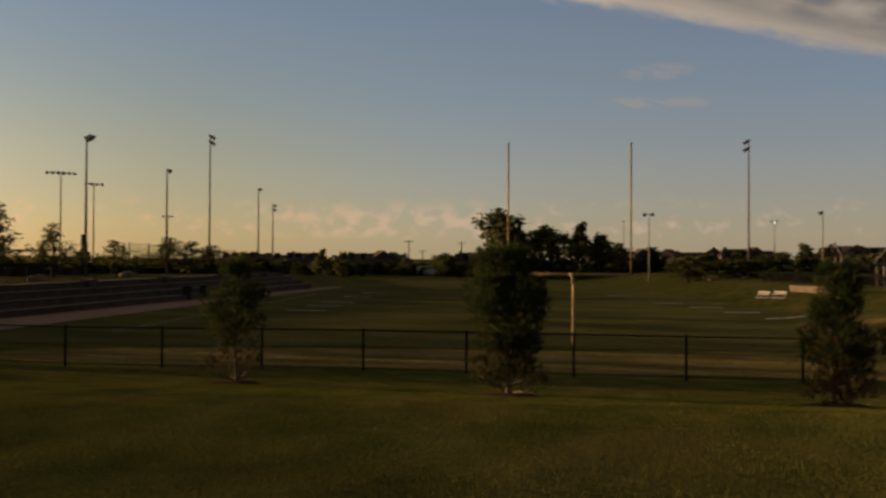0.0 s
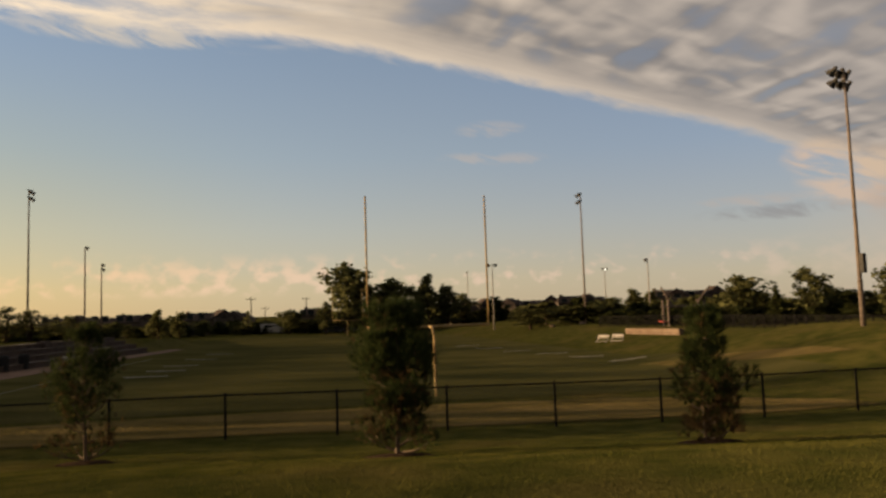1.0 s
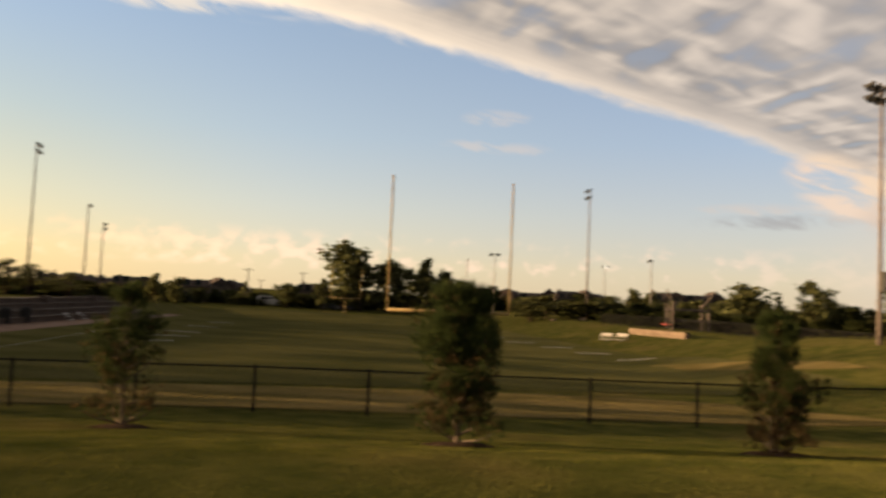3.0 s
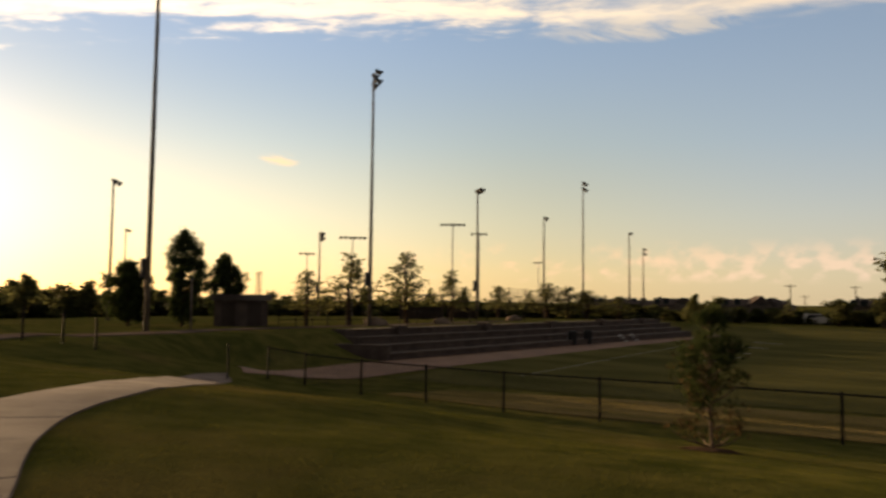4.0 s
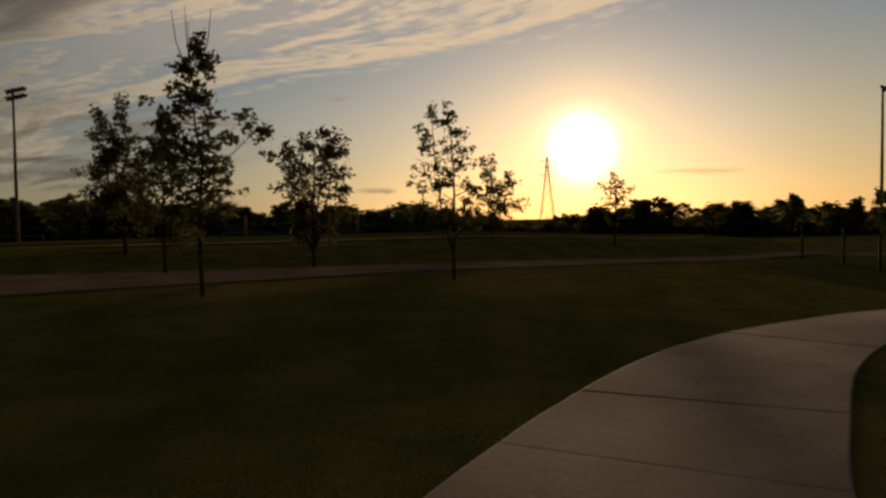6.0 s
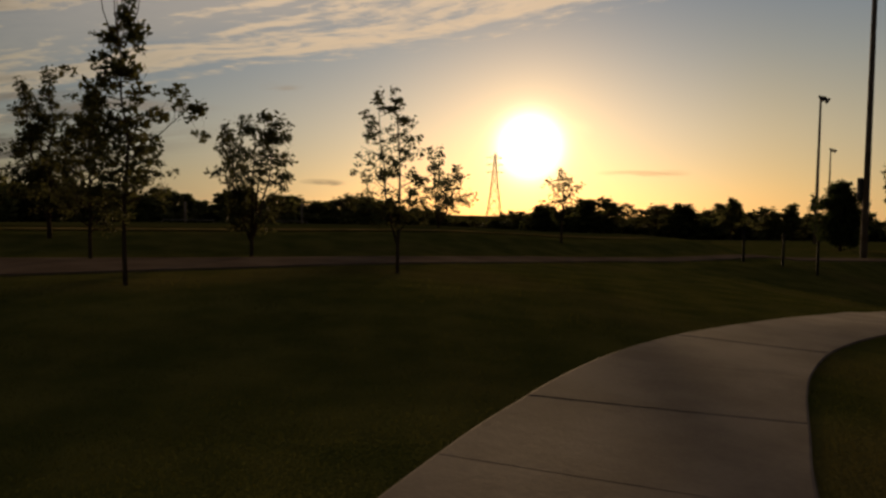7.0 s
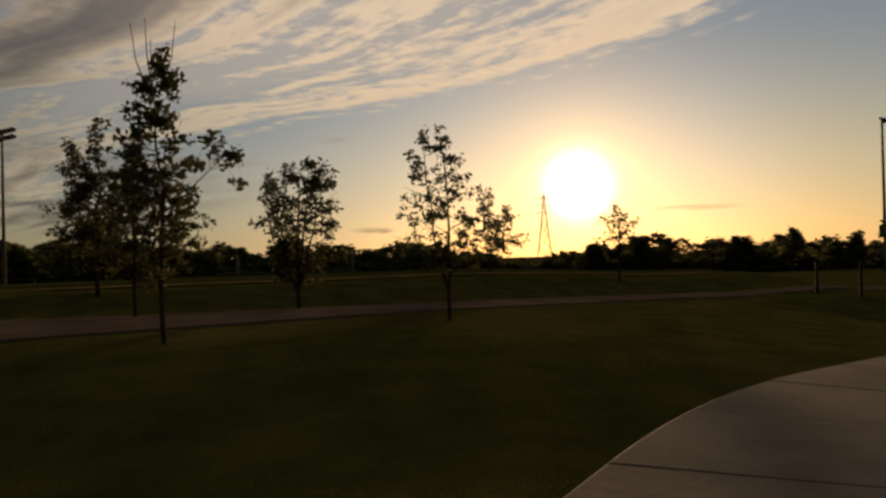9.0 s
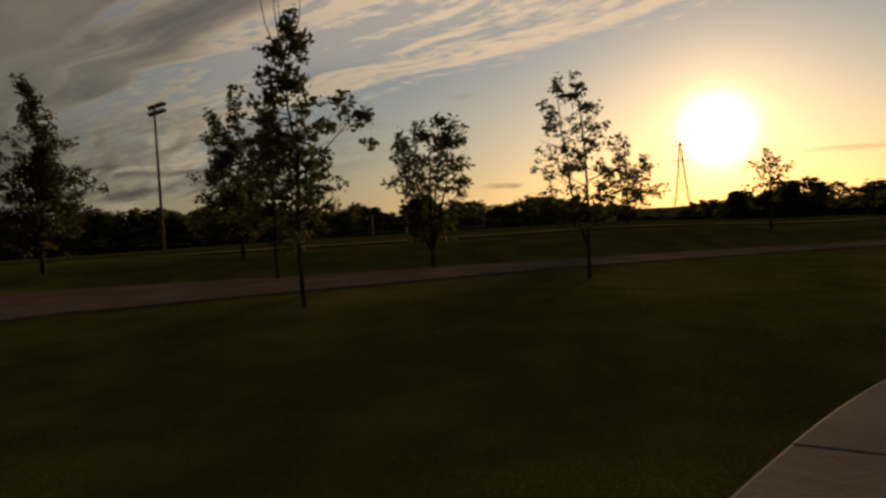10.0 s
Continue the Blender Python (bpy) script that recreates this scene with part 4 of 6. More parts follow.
tree("young_tree", "small airy spreading tree in the evening glow", -32.2, -0.4, 3.4, 1.6, 0.15, 71, 0.075, 5, 16, 0.2, boughs=50, rise=0.6, trunk=0.05, group=lawn, top=0.95, bulge=0.0, leaders=((0.0, 0.75, 0.75), (0.1, -0.3, 0.9)))

# ---- goals ----


def goal_post(x, y, rz, label):
    """A football goal with a bent single post; the bar spans 5.64 m at 3.05 m."""
    ob = thing("goal_post", label, "goal", x, y, None, rz, "football goals")
    pts = [Vector((0, -1.5, -0.1)), Vector((0, -1.5, 2.0)), Vector((0, -1.45, 2.5)), Vector((0, -1.2, 2.88)), Vector((0, -0.8, 3.03)), Vector((0, 0, 3.05))]
    v, f = [], []
    tube(v, f, pts, [0.06] * 6, 12)
    part("gooseneck", mesh_of("gooseneck", v, f, YELLOW, True), YELLOW, ob)
    part("crossbar", rods(((-2.82, 0, 3.05), (2.82, 0, 3.05), 0.07), n=12), YELLOW, ob, smooth=True)
    for s in (-2.82, 2.82):
        part("upright", rods(((s, 0, 3.0), (s, 0, 9.15), 0.042), n=12), YELLOW, ob, smooth=True)
    return ob


goal_post(-0.33, 35.2, 12.5, "tall yellow football goal post with a bent support")
goal_post(*on_field(7.56, 34.16 + 109.7), 192.5, "distant yellow football goal post")

# ---- floodlights ----


def flood_light(x, y, z_top, rows, cols, rz, label, name="floodlight_pole", pole=BROWNPOLE, r=0.16, box_at=3.0, wide=1.6, gap=0.75, tip=35, size=1.0, sleeve=0.0, lit=False):
    """A tapered pole with crossarms and floodlights on top and a control box low down."""
    z0 = hz(x, y)
    h = z_top - z0
    ob = thing(name, label, "light pole", x, y, z0, rz, "floodlights of the sports ground")
    part("pole", rods(((0, 0, -0.2), (0, 0, h), r, r * 0.5), n=12), pole, ob, smooth=True)
    if sleeve:
        part("base_sleeve", rods(((0, 0, -0.2), (0, 0, sleeve), r * 1.12, r * 1.06), n=12), SIDING, ob, "pale painted lower section", smooth=True)
    if box_at:
        part("control_box", shape((0, -r - 0.12, box_at + 0.55, 0.34, 0.26, 1.1), bevel=0.03), LAMPSHELL, ob)
    for i in range(rows):
        zz = h - 0.1 - i * gap
        part("crossarm", shape((0, 0.08, zz, wide, 0.1, 0.1), bevel=0.01), LAMPSHELL, ob)
        for c in range(cols):
            xx = (c / max(cols - 1, 1) - 0.5) * wide if cols > 1 else 0
            bm = bmesh.new()
            m = Matrix.Translation((xx, 0.32 * size, zz - 0.02)) @ Matrix.Rotation(radians(-90 - tip), 4, "X") @ Matrix.Scale(size, 4)
            made = bmesh.ops.create_cone(bm, cap_ends=True, segments=12, radius1=0.12, radius2=0.30, depth=0.34)["verts"]
            made += bmesh.ops.create_cone(bm, cap_ends=True, segments=10, radius1=0.10, radius2=0.13, depth=0.22, matrix=Matrix.Translation((0, 0, -0.27)))["verts"]
            bmesh.ops.transform(bm, matrix=m, verts=made)
            part("floodlight", bm, LAMPSHELL, ob, smooth=False)
    if lit:
        bm = bmesh.new()
        bmesh.ops.create_uvsphere(bm, u_segments=12, v_segments=8, radius=0.11, matrix=Matrix.Translation((0.2, 0.45, h - 0.3)) @ Matrix.Diagonal((1, 1, 0.6, 1)))
        part("lit_lamp", bm, GLOWLAMP, ob, "lamp already glowing", True)
    return ob


flood_light(23.55, 44.2, 15.4, 2, 3, 35, "tall weathered floodlight pole with six lamps and a pale base", wide=1.4, r=0.13, gap=0.65, sleeve=2.6)
flood_light(16.6, 108.9, 18.3, 2, 2, 95, "tall floodlight pole with four lamps", wide=1.6, gap=1.0)
flood_light(-55.6, 92.95, 19.15, 2, 2, -70, "tall floodlight pole with four lamps", wide=1.5, gap=0.85)
flood_light(-42.5, 40.1, 20.0, 2, 2, -30, "tall floodlight pole with four lamps above the terraces", wide=1.3, gap=0.7, r=0.17)
flood_light(-40.5, 21.25, 24.5, 2, 2, -60, "tall dark floodlight pole with a control box", wide=1.4, gap=0.7, r=0.17)
flood_light(-50.0, 62.35, 14.06, 1, 4, -35, "floodlight pole with one slanting bank of lamps", wide=1.9)
flood_light(-56.3, 84.2, 13.45, 1, 2, -60, "slim floodlight pole with two lamps", wide=0.9)
flood_light(-57.0, 109.2, 13.28, 1, 2, -60, "slim floodlight pole with two lamps", wide=0.8)
flood_light(-58.4, 116.75, 11.25, 2, 1, -80, "slim floodlight pole with stacked lamps", wide=0.6)
flood_light(3.7, 122.9, 9.45, 1, 2, 170, "slim grey floodlight pole far off, with two lamps", wide=1.2, box_at=0, pole=STEEL, r=0.12)
flood_light(26.8, 114.05, 8.9, 1, 1, 100, "slim grey floodlight pole far off", wide=0.6, box_at=0, pole=STEEL, r=0.12)
flood_light(-70.65, 32.8, 13.32, 1, 2, -40, "floodlight pole with a pair of lamps", wide=1.3, r=0.18)
flood_light(-112, 53.8, 12.55, 1, 2, -40, "far floodlight pole with a pair of lamps", wide=1.6, r=0.18)
flood_light(-73.6, 60.3, 10.5, 2, 4, -30, "far floodlight pole with two rows of lamps", wide=1.6, gap=0.55)
flood_light(-58.55, -39.7, 13.3, 2, 6, 60, "floodlight pole with two rows of lamps beyond the trees", wide=2.8, gap=0.55, size=0.7)

# ---- chain-link fence ----


def fence_line():
    xs = np.linspace(-25, 44, 400)
    ys = np.interp(xs, FENCE_X, FENCE_Y)
    k = np.ones(25) / 25
    ys = np.convolve(np.pad(ys, 12, mode="edge"), k, "valid")
    s = np.concatenate([[0], np.cumsum(np.hypot(np.diff(xs), np.diff(ys)))])
    s0 = float(np.interp(-4.9, xs, s)) % 3.03
    d = np.arange(s0, s[-1], 3.03)
    return list(zip(np.interp(d, s, xs), np.interp(d, s, ys)))


posts = [(-23.45, 15.67), (-24.2, 17.9)] + fence_line()
fence = thing("chain_link_fence", "low black chain-link fence with round posts", "fence", 0, 0, 0)
post_mesh = None
for i, (x, y) in enumerate(posts):
    z = hz(x, y)
    if post_mesh is None:
        bm = rods(((0, 0, -0.2), (0, 0, 1.22), 0.036), n=10)
        bmesh.ops.create_icosphere(bm, subdivisions=1, radius=0.045, matrix=Matrix.Translation((0, 0, 1.23)))
        post_mesh = bpy.data.meshes.new("post")
        bm.to_mesh(post_mesh)
        bm.free()
        post_mesh.materials.append(BLACK)
    p = part("post", post_mesh, BLACK, fence)
    p.location = (x, y, z)
for (xa, ya), (xb, yb) in zip(posts[1:], posts[2:]):  # the first post stands alone at the gap for the path
    a, b = Vector((xa, ya, hz(xa, ya))), Vector((xb, yb, hz(xb, yb)))
    part("top_rail", rods((a + Vector((0, 0, 1.2)), b + Vector((0, 0, 1.2)), 0.024), n=8), BLACK, fence)
    v, f = [], []
    run = (b - a).length
    side = Vector((-(b - a).y, (b - a).x, 0)).normalized() * 0.0035
    tall, pitch = 1.14, 0.062
    for s in (1, -1):
        k = -tall
        while k < run:
            k0, k1 = k, k + tall
            z0, z1 = 0.04, 0.04 + tall
            if k0 < 0:
                z0, k0 = z0 - k0, 0.0
            if k1 > run:
                z1, k1 = z1 - (k1 - run), run
            if s < 0:
                z0, z1 = 0.08 + tall - z0, 0.08 + tall - z1
            p, q = a.lerp(b, k0 / run) + Vector((0, 0, z0)), a.lerp(b, k1 / run) + Vector((0, 0, z1))
            w = Vector((0, 0, 0.0035))
            o = len(v)
            v += [p + side, p + w, p - side, q + side, q + w, q - side]
            f += [(o, o + 1, o + 4, o + 3), (o + 1, o + 2, o + 5, o + 4), (o + 2, o, o + 3, o + 5)]
            k += pitch
    part("wire_mesh", mesh_of("wire_mesh", v, f, BLACK), BLACK, fence)

# ---- places by bearing (degrees from north, clockwise) and distance ----
EYE_N, EYE_L, EYE_W = (2.2, 0.5, -0.42), (-0.1, 0.6, -0.15), (-2.1, 0.45, 0.15)  # x, y and a turn added to each bearing


def spot(eye, bearing, d):
    a = radians(bearing + eye[2])
    return eye[0] + d * math.sin(a), eye[1] + d * math.cos(a)


def rise_to(d, el):
    return 2.25 + d * math.tan(radians(el))


# ---- distant trees: six kinds grown once, the others copied ----
kinds = []


def far_tree(kind, x, y, top_z, width, seed, label, group, name="distant_tree"):
    """A copy of one of the grown trees, brought to a height and a crown width."""
    z = hz(x, y)
    h = top_z - z
    base = kinds[kind]
    ob = copy_thing(base, Matrix.LocRotScale((x, y, z - 0.05), Euler((0, 0, seed * 1.7)), (width / 4.0, width / 4.0, h / 8.0)))
    ob.name = name
    return tagged(ob, label, "tree", group)


def grown(label, seed, **more):
    x, y = spot(EYE_N, 60 + seed * 2.5, 235)
    ob = tree("distant_tree", label, x, y, 8.0, 2.1, more.pop("bare", 0.9), seed, group="trees on the horizon", trunk=0.16, **more)
    kinds.append(ob)


grown("distant broad leafy tree on the horizon", 101, leaf=0.42, clumps=5, per=10, puff=0.75, boughs=30, foliage=FARLEAF, flat=0.9, bulge=-0.7, top=0.05, rise=0.6)
grown("distant leafy tree with an uneven crown", 102, leaf=0.38, clumps=5, per=9, puff=0.65, boughs=26, foliage=FARLEAF, rise=0.9, flat=0.8, bulge=-0.25, top=0.12)
grown("distant olive-green leafy tree", 103, leaf=0.38, clumps=5, per=10, puff=0.6, boughs=30, foliage=OLIVE, rise=1.3, flat=1.0)
grown("distant low bushy tree", 104, leaf=0.46, clumps=5, per=10, puff=0.85, boughs=30, bare=0.2, foliage=HEDGE, rise=0.5, flat=0.9)
grown("distant tree with sparse layered foliage", 105, leaf=0.22, clumps=4, per=11, puff=0.42, boughs=28, foliage=OLIVE, rise=0.6, flat=0.5)

grown("distant young tree with wide feathery boughs", 106, leaf=0.17, clumps=6, per=7, puff=0.45, boughs=44, bare=1.7, foliage=FEATHER, rise=0.45, flat=0.5, bulge=0.1, top=0.75)

bank_fence = thing("park_fence", "dark mesh fence with posts along the back of the bank", "fence", 0, 0, 0)
ends = [spot(EYE_N, b, d) for b, d in zip(np.linspace(9, 35, 40), np.interp(np.linspace(9, 35, 40), [9, 20, 27, 35], [92, 76, 72, 72]))]
for (xa, ya), (xb, yb) in zip(ends, ends[1:]):
    a, b = Vector((xa, ya, hz(xa, ya))), Vector((xb, yb, hz(xb, yb)))
    part("post", rods((a - Vector((0, 0, 0.2)), a + Vector((0, 0, 1.25)), 0.05), n=6), BLACK, bank_fence)
    part("rail", rods((a + Vector((0, 0, 1.2)), b + Vector((0, 0, 1.2)), 0.035), n=6), BLACK, bank_fence)
    bm = bmesh.new()
    for k in range(1, 10):
        p = a.lerp(b, k / 10)
        rod(bm, p, p + Vector((0, 0, 1.2)), 0.012, n=4)
    for k in range(1, 7):
        rod(bm, a + Vector((0, 0, k * 0.17)), b + Vector((0, 0, k * 0.17)), 0.012, n=4)
    part("mesh_panel", bm, BLACK, bank_fence)

cotton = "cottonwoods behind the far goal"
for i, (b, el, d, w, k) in enumerate(((-10.1, 3.75, 165, 8.0, 0), (-8.8, 2.4, 167, 6.0, 1), (-6.7, 2.45, 166, 8.5, 0), (-5.2, 2.0, 168, 6.0, 1), (-3.8, 2.8, 160, 6.0, 2), (-2.4, 1.9, 162, 6.0, 2), (-1.2, 1.2, 170, 6.0, 1))):
    far_tree(k, *spot(EYE_N, b, d), rise_to(d, el), w * 1.25, i + 3, "big leafy cottonwood at the far end of the field", cotton, "cottonwood_tree")
north = "trees north of the field"
for i, (b, el, d, w, k) in enumerate(((-23.4, 0.7, 150, 4.5, 2), (-22.0, 0.5, 155, 4.0, 1), (-17.2, 0.45, 170, 3.5, 4), (-14.2, 0.4, 165, 5.5, 0), (-11.6, 0.9, 160, 4.0, 1), (1.3, 0.9, 165, 6.0, 3), (3.4, 0.15, 172, 8.0, 3), (4.8, 0.25, 170, 8.0, 0),
                                         (9.8, 0.6, 150, 6.0, 1), (11.4, 1.15, 130, 5.5, 2), (12.7, 0.9, 128, 4.5, 2), (19.0, 1.8, 98, 5.0, 0), (21.2, 1.0, 104, 1.8, 3), (23.2, 2.2, 98, 4.6, 1), (24.5, 1.0, 102, 3.0, 1),
                                         (25.8, 0.55, 110, 4.5, 3), (28.3, 2.45, 88, 3.6, 1), (29.6, 1.3, 92, 3.0, 0), (30.9, 2.0, 86, 1.9, 4), (32.7, 1.75, 88, 2.4, 4), (35.2, 3.4, 80, 5.6, 1), (38.7, 1.1, 92, 4.6, 0), (40.8, 1.2, 92, 4.8, 0),
                                         (44.2, 0.4, 95, 2.2, 2), (49.1, 1.75, 84, 2.8, 2), (50.0, 1.5, 84, 3.0, 1))):
    far_tree(k, *spot(EYE_N, b, d), rise_to(d, el), w, i + 11, "leafy tree at the edge of the sports ground", north)
rng = np.random.default_rng(7)
for i in range(84):
    b = -32 + i * 0.66 + rng.normal() * 0.25
    d = rng.uniform(166, 182)
    far_tree((3, 0, 1, 3)[i % 4], *spot(EYE_N, b, d), rise_to(d, rng.uniform(-0.62, 0.02)), rng.uniform(3.5, 6), i, "low bushy tree in a distant row", "far row of bushes")
for i in range(33):
    b = 8 + i * 0.82 + rng.normal() * 0.2
    d = rng.uniform(112, 126)
    far_tree((3, 0, 2, 3, 1)[i % 5], *spot(EYE_N, b, d), rise_to(d, rng.uniform(-0.5, 0.35)), rng.uniform(4, 6.5), i + 3, "bushy tree along the edge of the sports ground", "bushes east of the field", "bush")
for i in range(26):
    b = 4.5 + i * 1.12 + rng.normal() * 0.35
    d = rng.uniform(106, 118)
    far_tree((1, 2, 0, 3)[i % 4], *spot(EYE_N, b, d), rise_to(d, rng.uniform(0.0, 0.65)), rng.uniform(4.5, 7), i + 9, "leafy green tree in the row beyond the bank", "trees beyond the bank")
for i in range(30):
    b = 10.0 + i * 0.8
    d = 99 + 3 * math.sin(i * 2.1)
    far_tree(3, *spot(EYE_N, b, d), rise_to(d, -0.45 + 0.12 * math.sin(i * 1.7)), 4.6, i, "dark low bush along the edge of the bank", "bushes on the bank", "bush")
west = "tree belt in the west"
profile_b = [-140, -128, -123, -112, -104, -99, -97, -92, -88.4, -86, -82, -79.5, -78, -75, -72, -70.3, -68.5, -66.5, -64, -60, -54, -48, -36]
profile_e = [1.9, 2.0, 1.7, 1.3, 1.2, 1.1, 1.25, 0.4, -0.3, 0.65, 0.9, 1.35, 0.2, 0.85, 0.8, 1.3, 0.6, 0.9, 0.8, 0.6, 0.5, 0.3, 0.2]
for i in range(210):
    b = -141 + i * 0.5 + rng.normal() * 0.3
    d = rng.uniform(150, 185)
    el = np.interp(b, profile_b, profile_e) - abs(rng.normal()) * 0.45 + (0.3 if i % 9 == 4 else 0)
    h = rise_to(d, el) + 1.75
    far_tree((1, 3, 2, 1, 2)[i % 5], *spot(EYE_W, b, d), rise_to(d, el), h * rng.uniform(0.8, 1.35), i, "dark leafy tree in a dense belt", west)
for i in range(120):
    b = -142 + i * 0.9 + rng.normal() * 0.3
    d = rng.uniform(140, 150)
    far_tree((3, 3, 1)[i % 3], *spot(EYE_W, b, d), rise_to(d, rng.uniform(-0.7, 0.05)), rng.uniform(5.5, 8.5), i, "dense dark undergrowth below the trees", west, "bush")
for i, (b, el, d, w, k) in enumerate(((-70.4, 1.55, 120, 4.6, 2), (-79.2, 1.5, 128, 7.5, 1), (-80.6, 1.2, 130, 6.0, 3), (-75.6, 1.0, 132, 8.5, 1), (-73.6, 1.05, 130, 8.0, 3), (-68.0, 0.9, 128, 6.5, 1), (-66.4, 1.15, 126, 5.5, 2), (-84.0, 0.8, 130, 7.0, 3), (-97.2, 1.2, 135, 8.0, 1), (-104.0, 1.3, 130, 6.0, 1), (-106.2, 1.7, 128, 4.5, 2), (-124.6, 1.2, 124, 9.0, 3), (-122.2, 2.0, 122, 8.0, 1), (-120.0, 1.9, 124, 8.5, 3), (-117.6, 1.5, 122, 8.0, 1), (-115.6, 1.2, 124, 8.0, 3))):
    far_tree(k, *spot(EYE_W, b, d), rise_to(d, el), w, i + 2, "dark rounded tree standing out of the belt", west)
park = "young trees above the terraces"
for i, (b, el, d, w) in enumerate(((-51.6, 2.4, 57, 2.3), (-48.4, 3.8, 59, 2.9), (-44.1, 3.9, 66, 3.2), (-40.7, 2.5, 72, 2.5), (-37.2, 1.3, 92, 3.0), (-33.5, 1.55, 96, 4.4), (-32.0, 1.2, 97, 3.6), (-30.6, 1.0, 98, 4.0), (-28.2, 0.5, 100, 3.0))):
    far_tree((5, 5, 5, 5, 5, 5, 4, 5, 4)[i], *spot(EYE_L, b, d), rise_to(d, el), w * 1.9, i + 5, "young park tree with layered olive foliage", park, "park_tree")
for i in range(14):
    b = -50 + i * 1.75
    d = 104 + (i % 3) * 4
    far_tree(3, *spot(EYE_L, b, d), rise_to(d, -0.4 + 0.35 * (i % 4 == 1)), 6.5, i, "dark bush behind the park shelters", "bushes behind the shelters", "bush")


def conifer(x, y, h, reach, seed, bulge=-0.25, top=0.08):
    """A broad evergreen with drooping boughs of dark needles."""
    return tree("evergreen_tree", "broad dark evergreen beside the small building", x, y, h, reach, 0.3, seed, 0.12, 6, 44, 0.36, BARK, NEEDLE, 70, 0.55, top, 0.11, bulge, group="dark evergreens", flat=0.9)


conifer(*spot(EYE_L, -60.4, 55), 6.8, 2.0, 201, -1.1, 0.45)
conifer(*spot(EYE_L, -57.5, 58), 5.3, 1.7, 202, -0.9, 0.4)
conifer(*spot(EYE_L, -64.0, 56), 4.5, 1.6, 203)
tree("young_tree", "small tree standing before the setting sun", -29.7, 4.3, 2.8, 1.0, 1.0, 81, 0.065, 4, 13, 0.18, boughs=20, trunk=0.05, group="young trees beside the footpath")

# ---- saplings on the east lawn ----
east_lawn = "saplings on the east lawn"
for x, y, h, w, s in ((24.05, 19.1, 2.3, 0.62, 5), (23.0, 16.5, 3.2, 0.65, 6), (29.5, 17.2, 3.6, 0.8, 7), (56.0, 33.9, 5.3, 1.6, 8), (20.4, 19.7, 2.2, 0.3, 9)):
    tree("sapling", "slim sapling with a pale trunk and light foliage", x, y, h, w, h * 0.36, s + 300, 0.065, 3, 9 if h < 2.5 else 26, 0.18, PALEBARK, OLIVE, 18, 1.0, trunk=0.05 if h > 2.25 else 0.016, group=east_lawn)

# ---- hedges by the school ----


def shrub(x, y, w, h, seed, label, group, mat=HEDGE, leaf=0.11, n=1700):
    rng = np.random.default_rng(seed)
    ob = thing("shrub", label, "shrub", x, y, group=group)
    c = []
    tv, tf = [], []
    for i in range(16):
        a, r = rng.random() * 6.28, w * 0.5 * rng.random() ** 0.5
        e = Vector((math.cos(a) * r, math.sin(a) * r, h * rng.uniform(0.25, 0.9)))
        tube(tv, tf, [Vector((e.x * 0.2, e.y * 0.2, -0.1)), e], [0.03, 0.01], 4)
        c.append(e)
    part("stem", mesh_of("stem", tv, tf, BARK), BARK, ob)
    v, f = leaf_quads(rng, c, [leaf] * 16, n // 16, w * 0.24, 0.8)
    v[:, 2] = np.maximum(v[:, 2], 0.02)
    part("foliage", mesh_of("foliage", v.tolist(), f.tolist(), mat), mat, ob)
    return ob


proto = shrub(*spot(EYE_N, 34.0, 68), 3.2, 1.25, 5, "dense dark green shrub in a hedge row", "hedge row before the school")
for i in range(21):
    b = 34.9 + i * 0.82
    d = 68 + 5 * math.sin(i * 1.3) - 0.5 * i
    x, y = spot(EYE_N, b, d)
    copy_thing(proto, Matrix.LocRotScale((x, y, hz(x, y)), Euler((0, 0, i * 1.1)), (1, 1, 0.7 + 0.3 * ((i * 7) % 5) / 5)))
for x, y in ((33, 18.5), (35, 19.5), (37.5, 21.8), (36, 24)):
    copy_thing(proto, Matrix.LocRotScale((x, y, hz(x, y)), Euler((0, 0, x)), (0.7, 0.7, 0.7)))

# ---- the school ----


def wall_frame(a, b):
    """A matrix whose x runs from a to b along a wall, with y out towards the field."""
    a, b = Vector((*a, 0)), Vector((*b, 0))
    x = (b - a).normalized()
    y = Vector((x.y, -x.x, 0))
    m = Matrix((x, y, Vector((0, 0, 1)))).transposed().to_4x4()
    m.translation = a
    return m, (b - a).length


def wall_box(m, x0, x1, y0, y1, z0, z1, bevel=0.0):
    bm = bmesh.new()
    box(bm, (x0 + x1) / 2, (y0 + y1) / 2, (z0 + z1) / 2, x1 - x0, y1 - y0, z1 - z0, bevel=bevel)
    bmesh.ops.transform(bm, matrix=m, verts=bm.verts)
    return bm


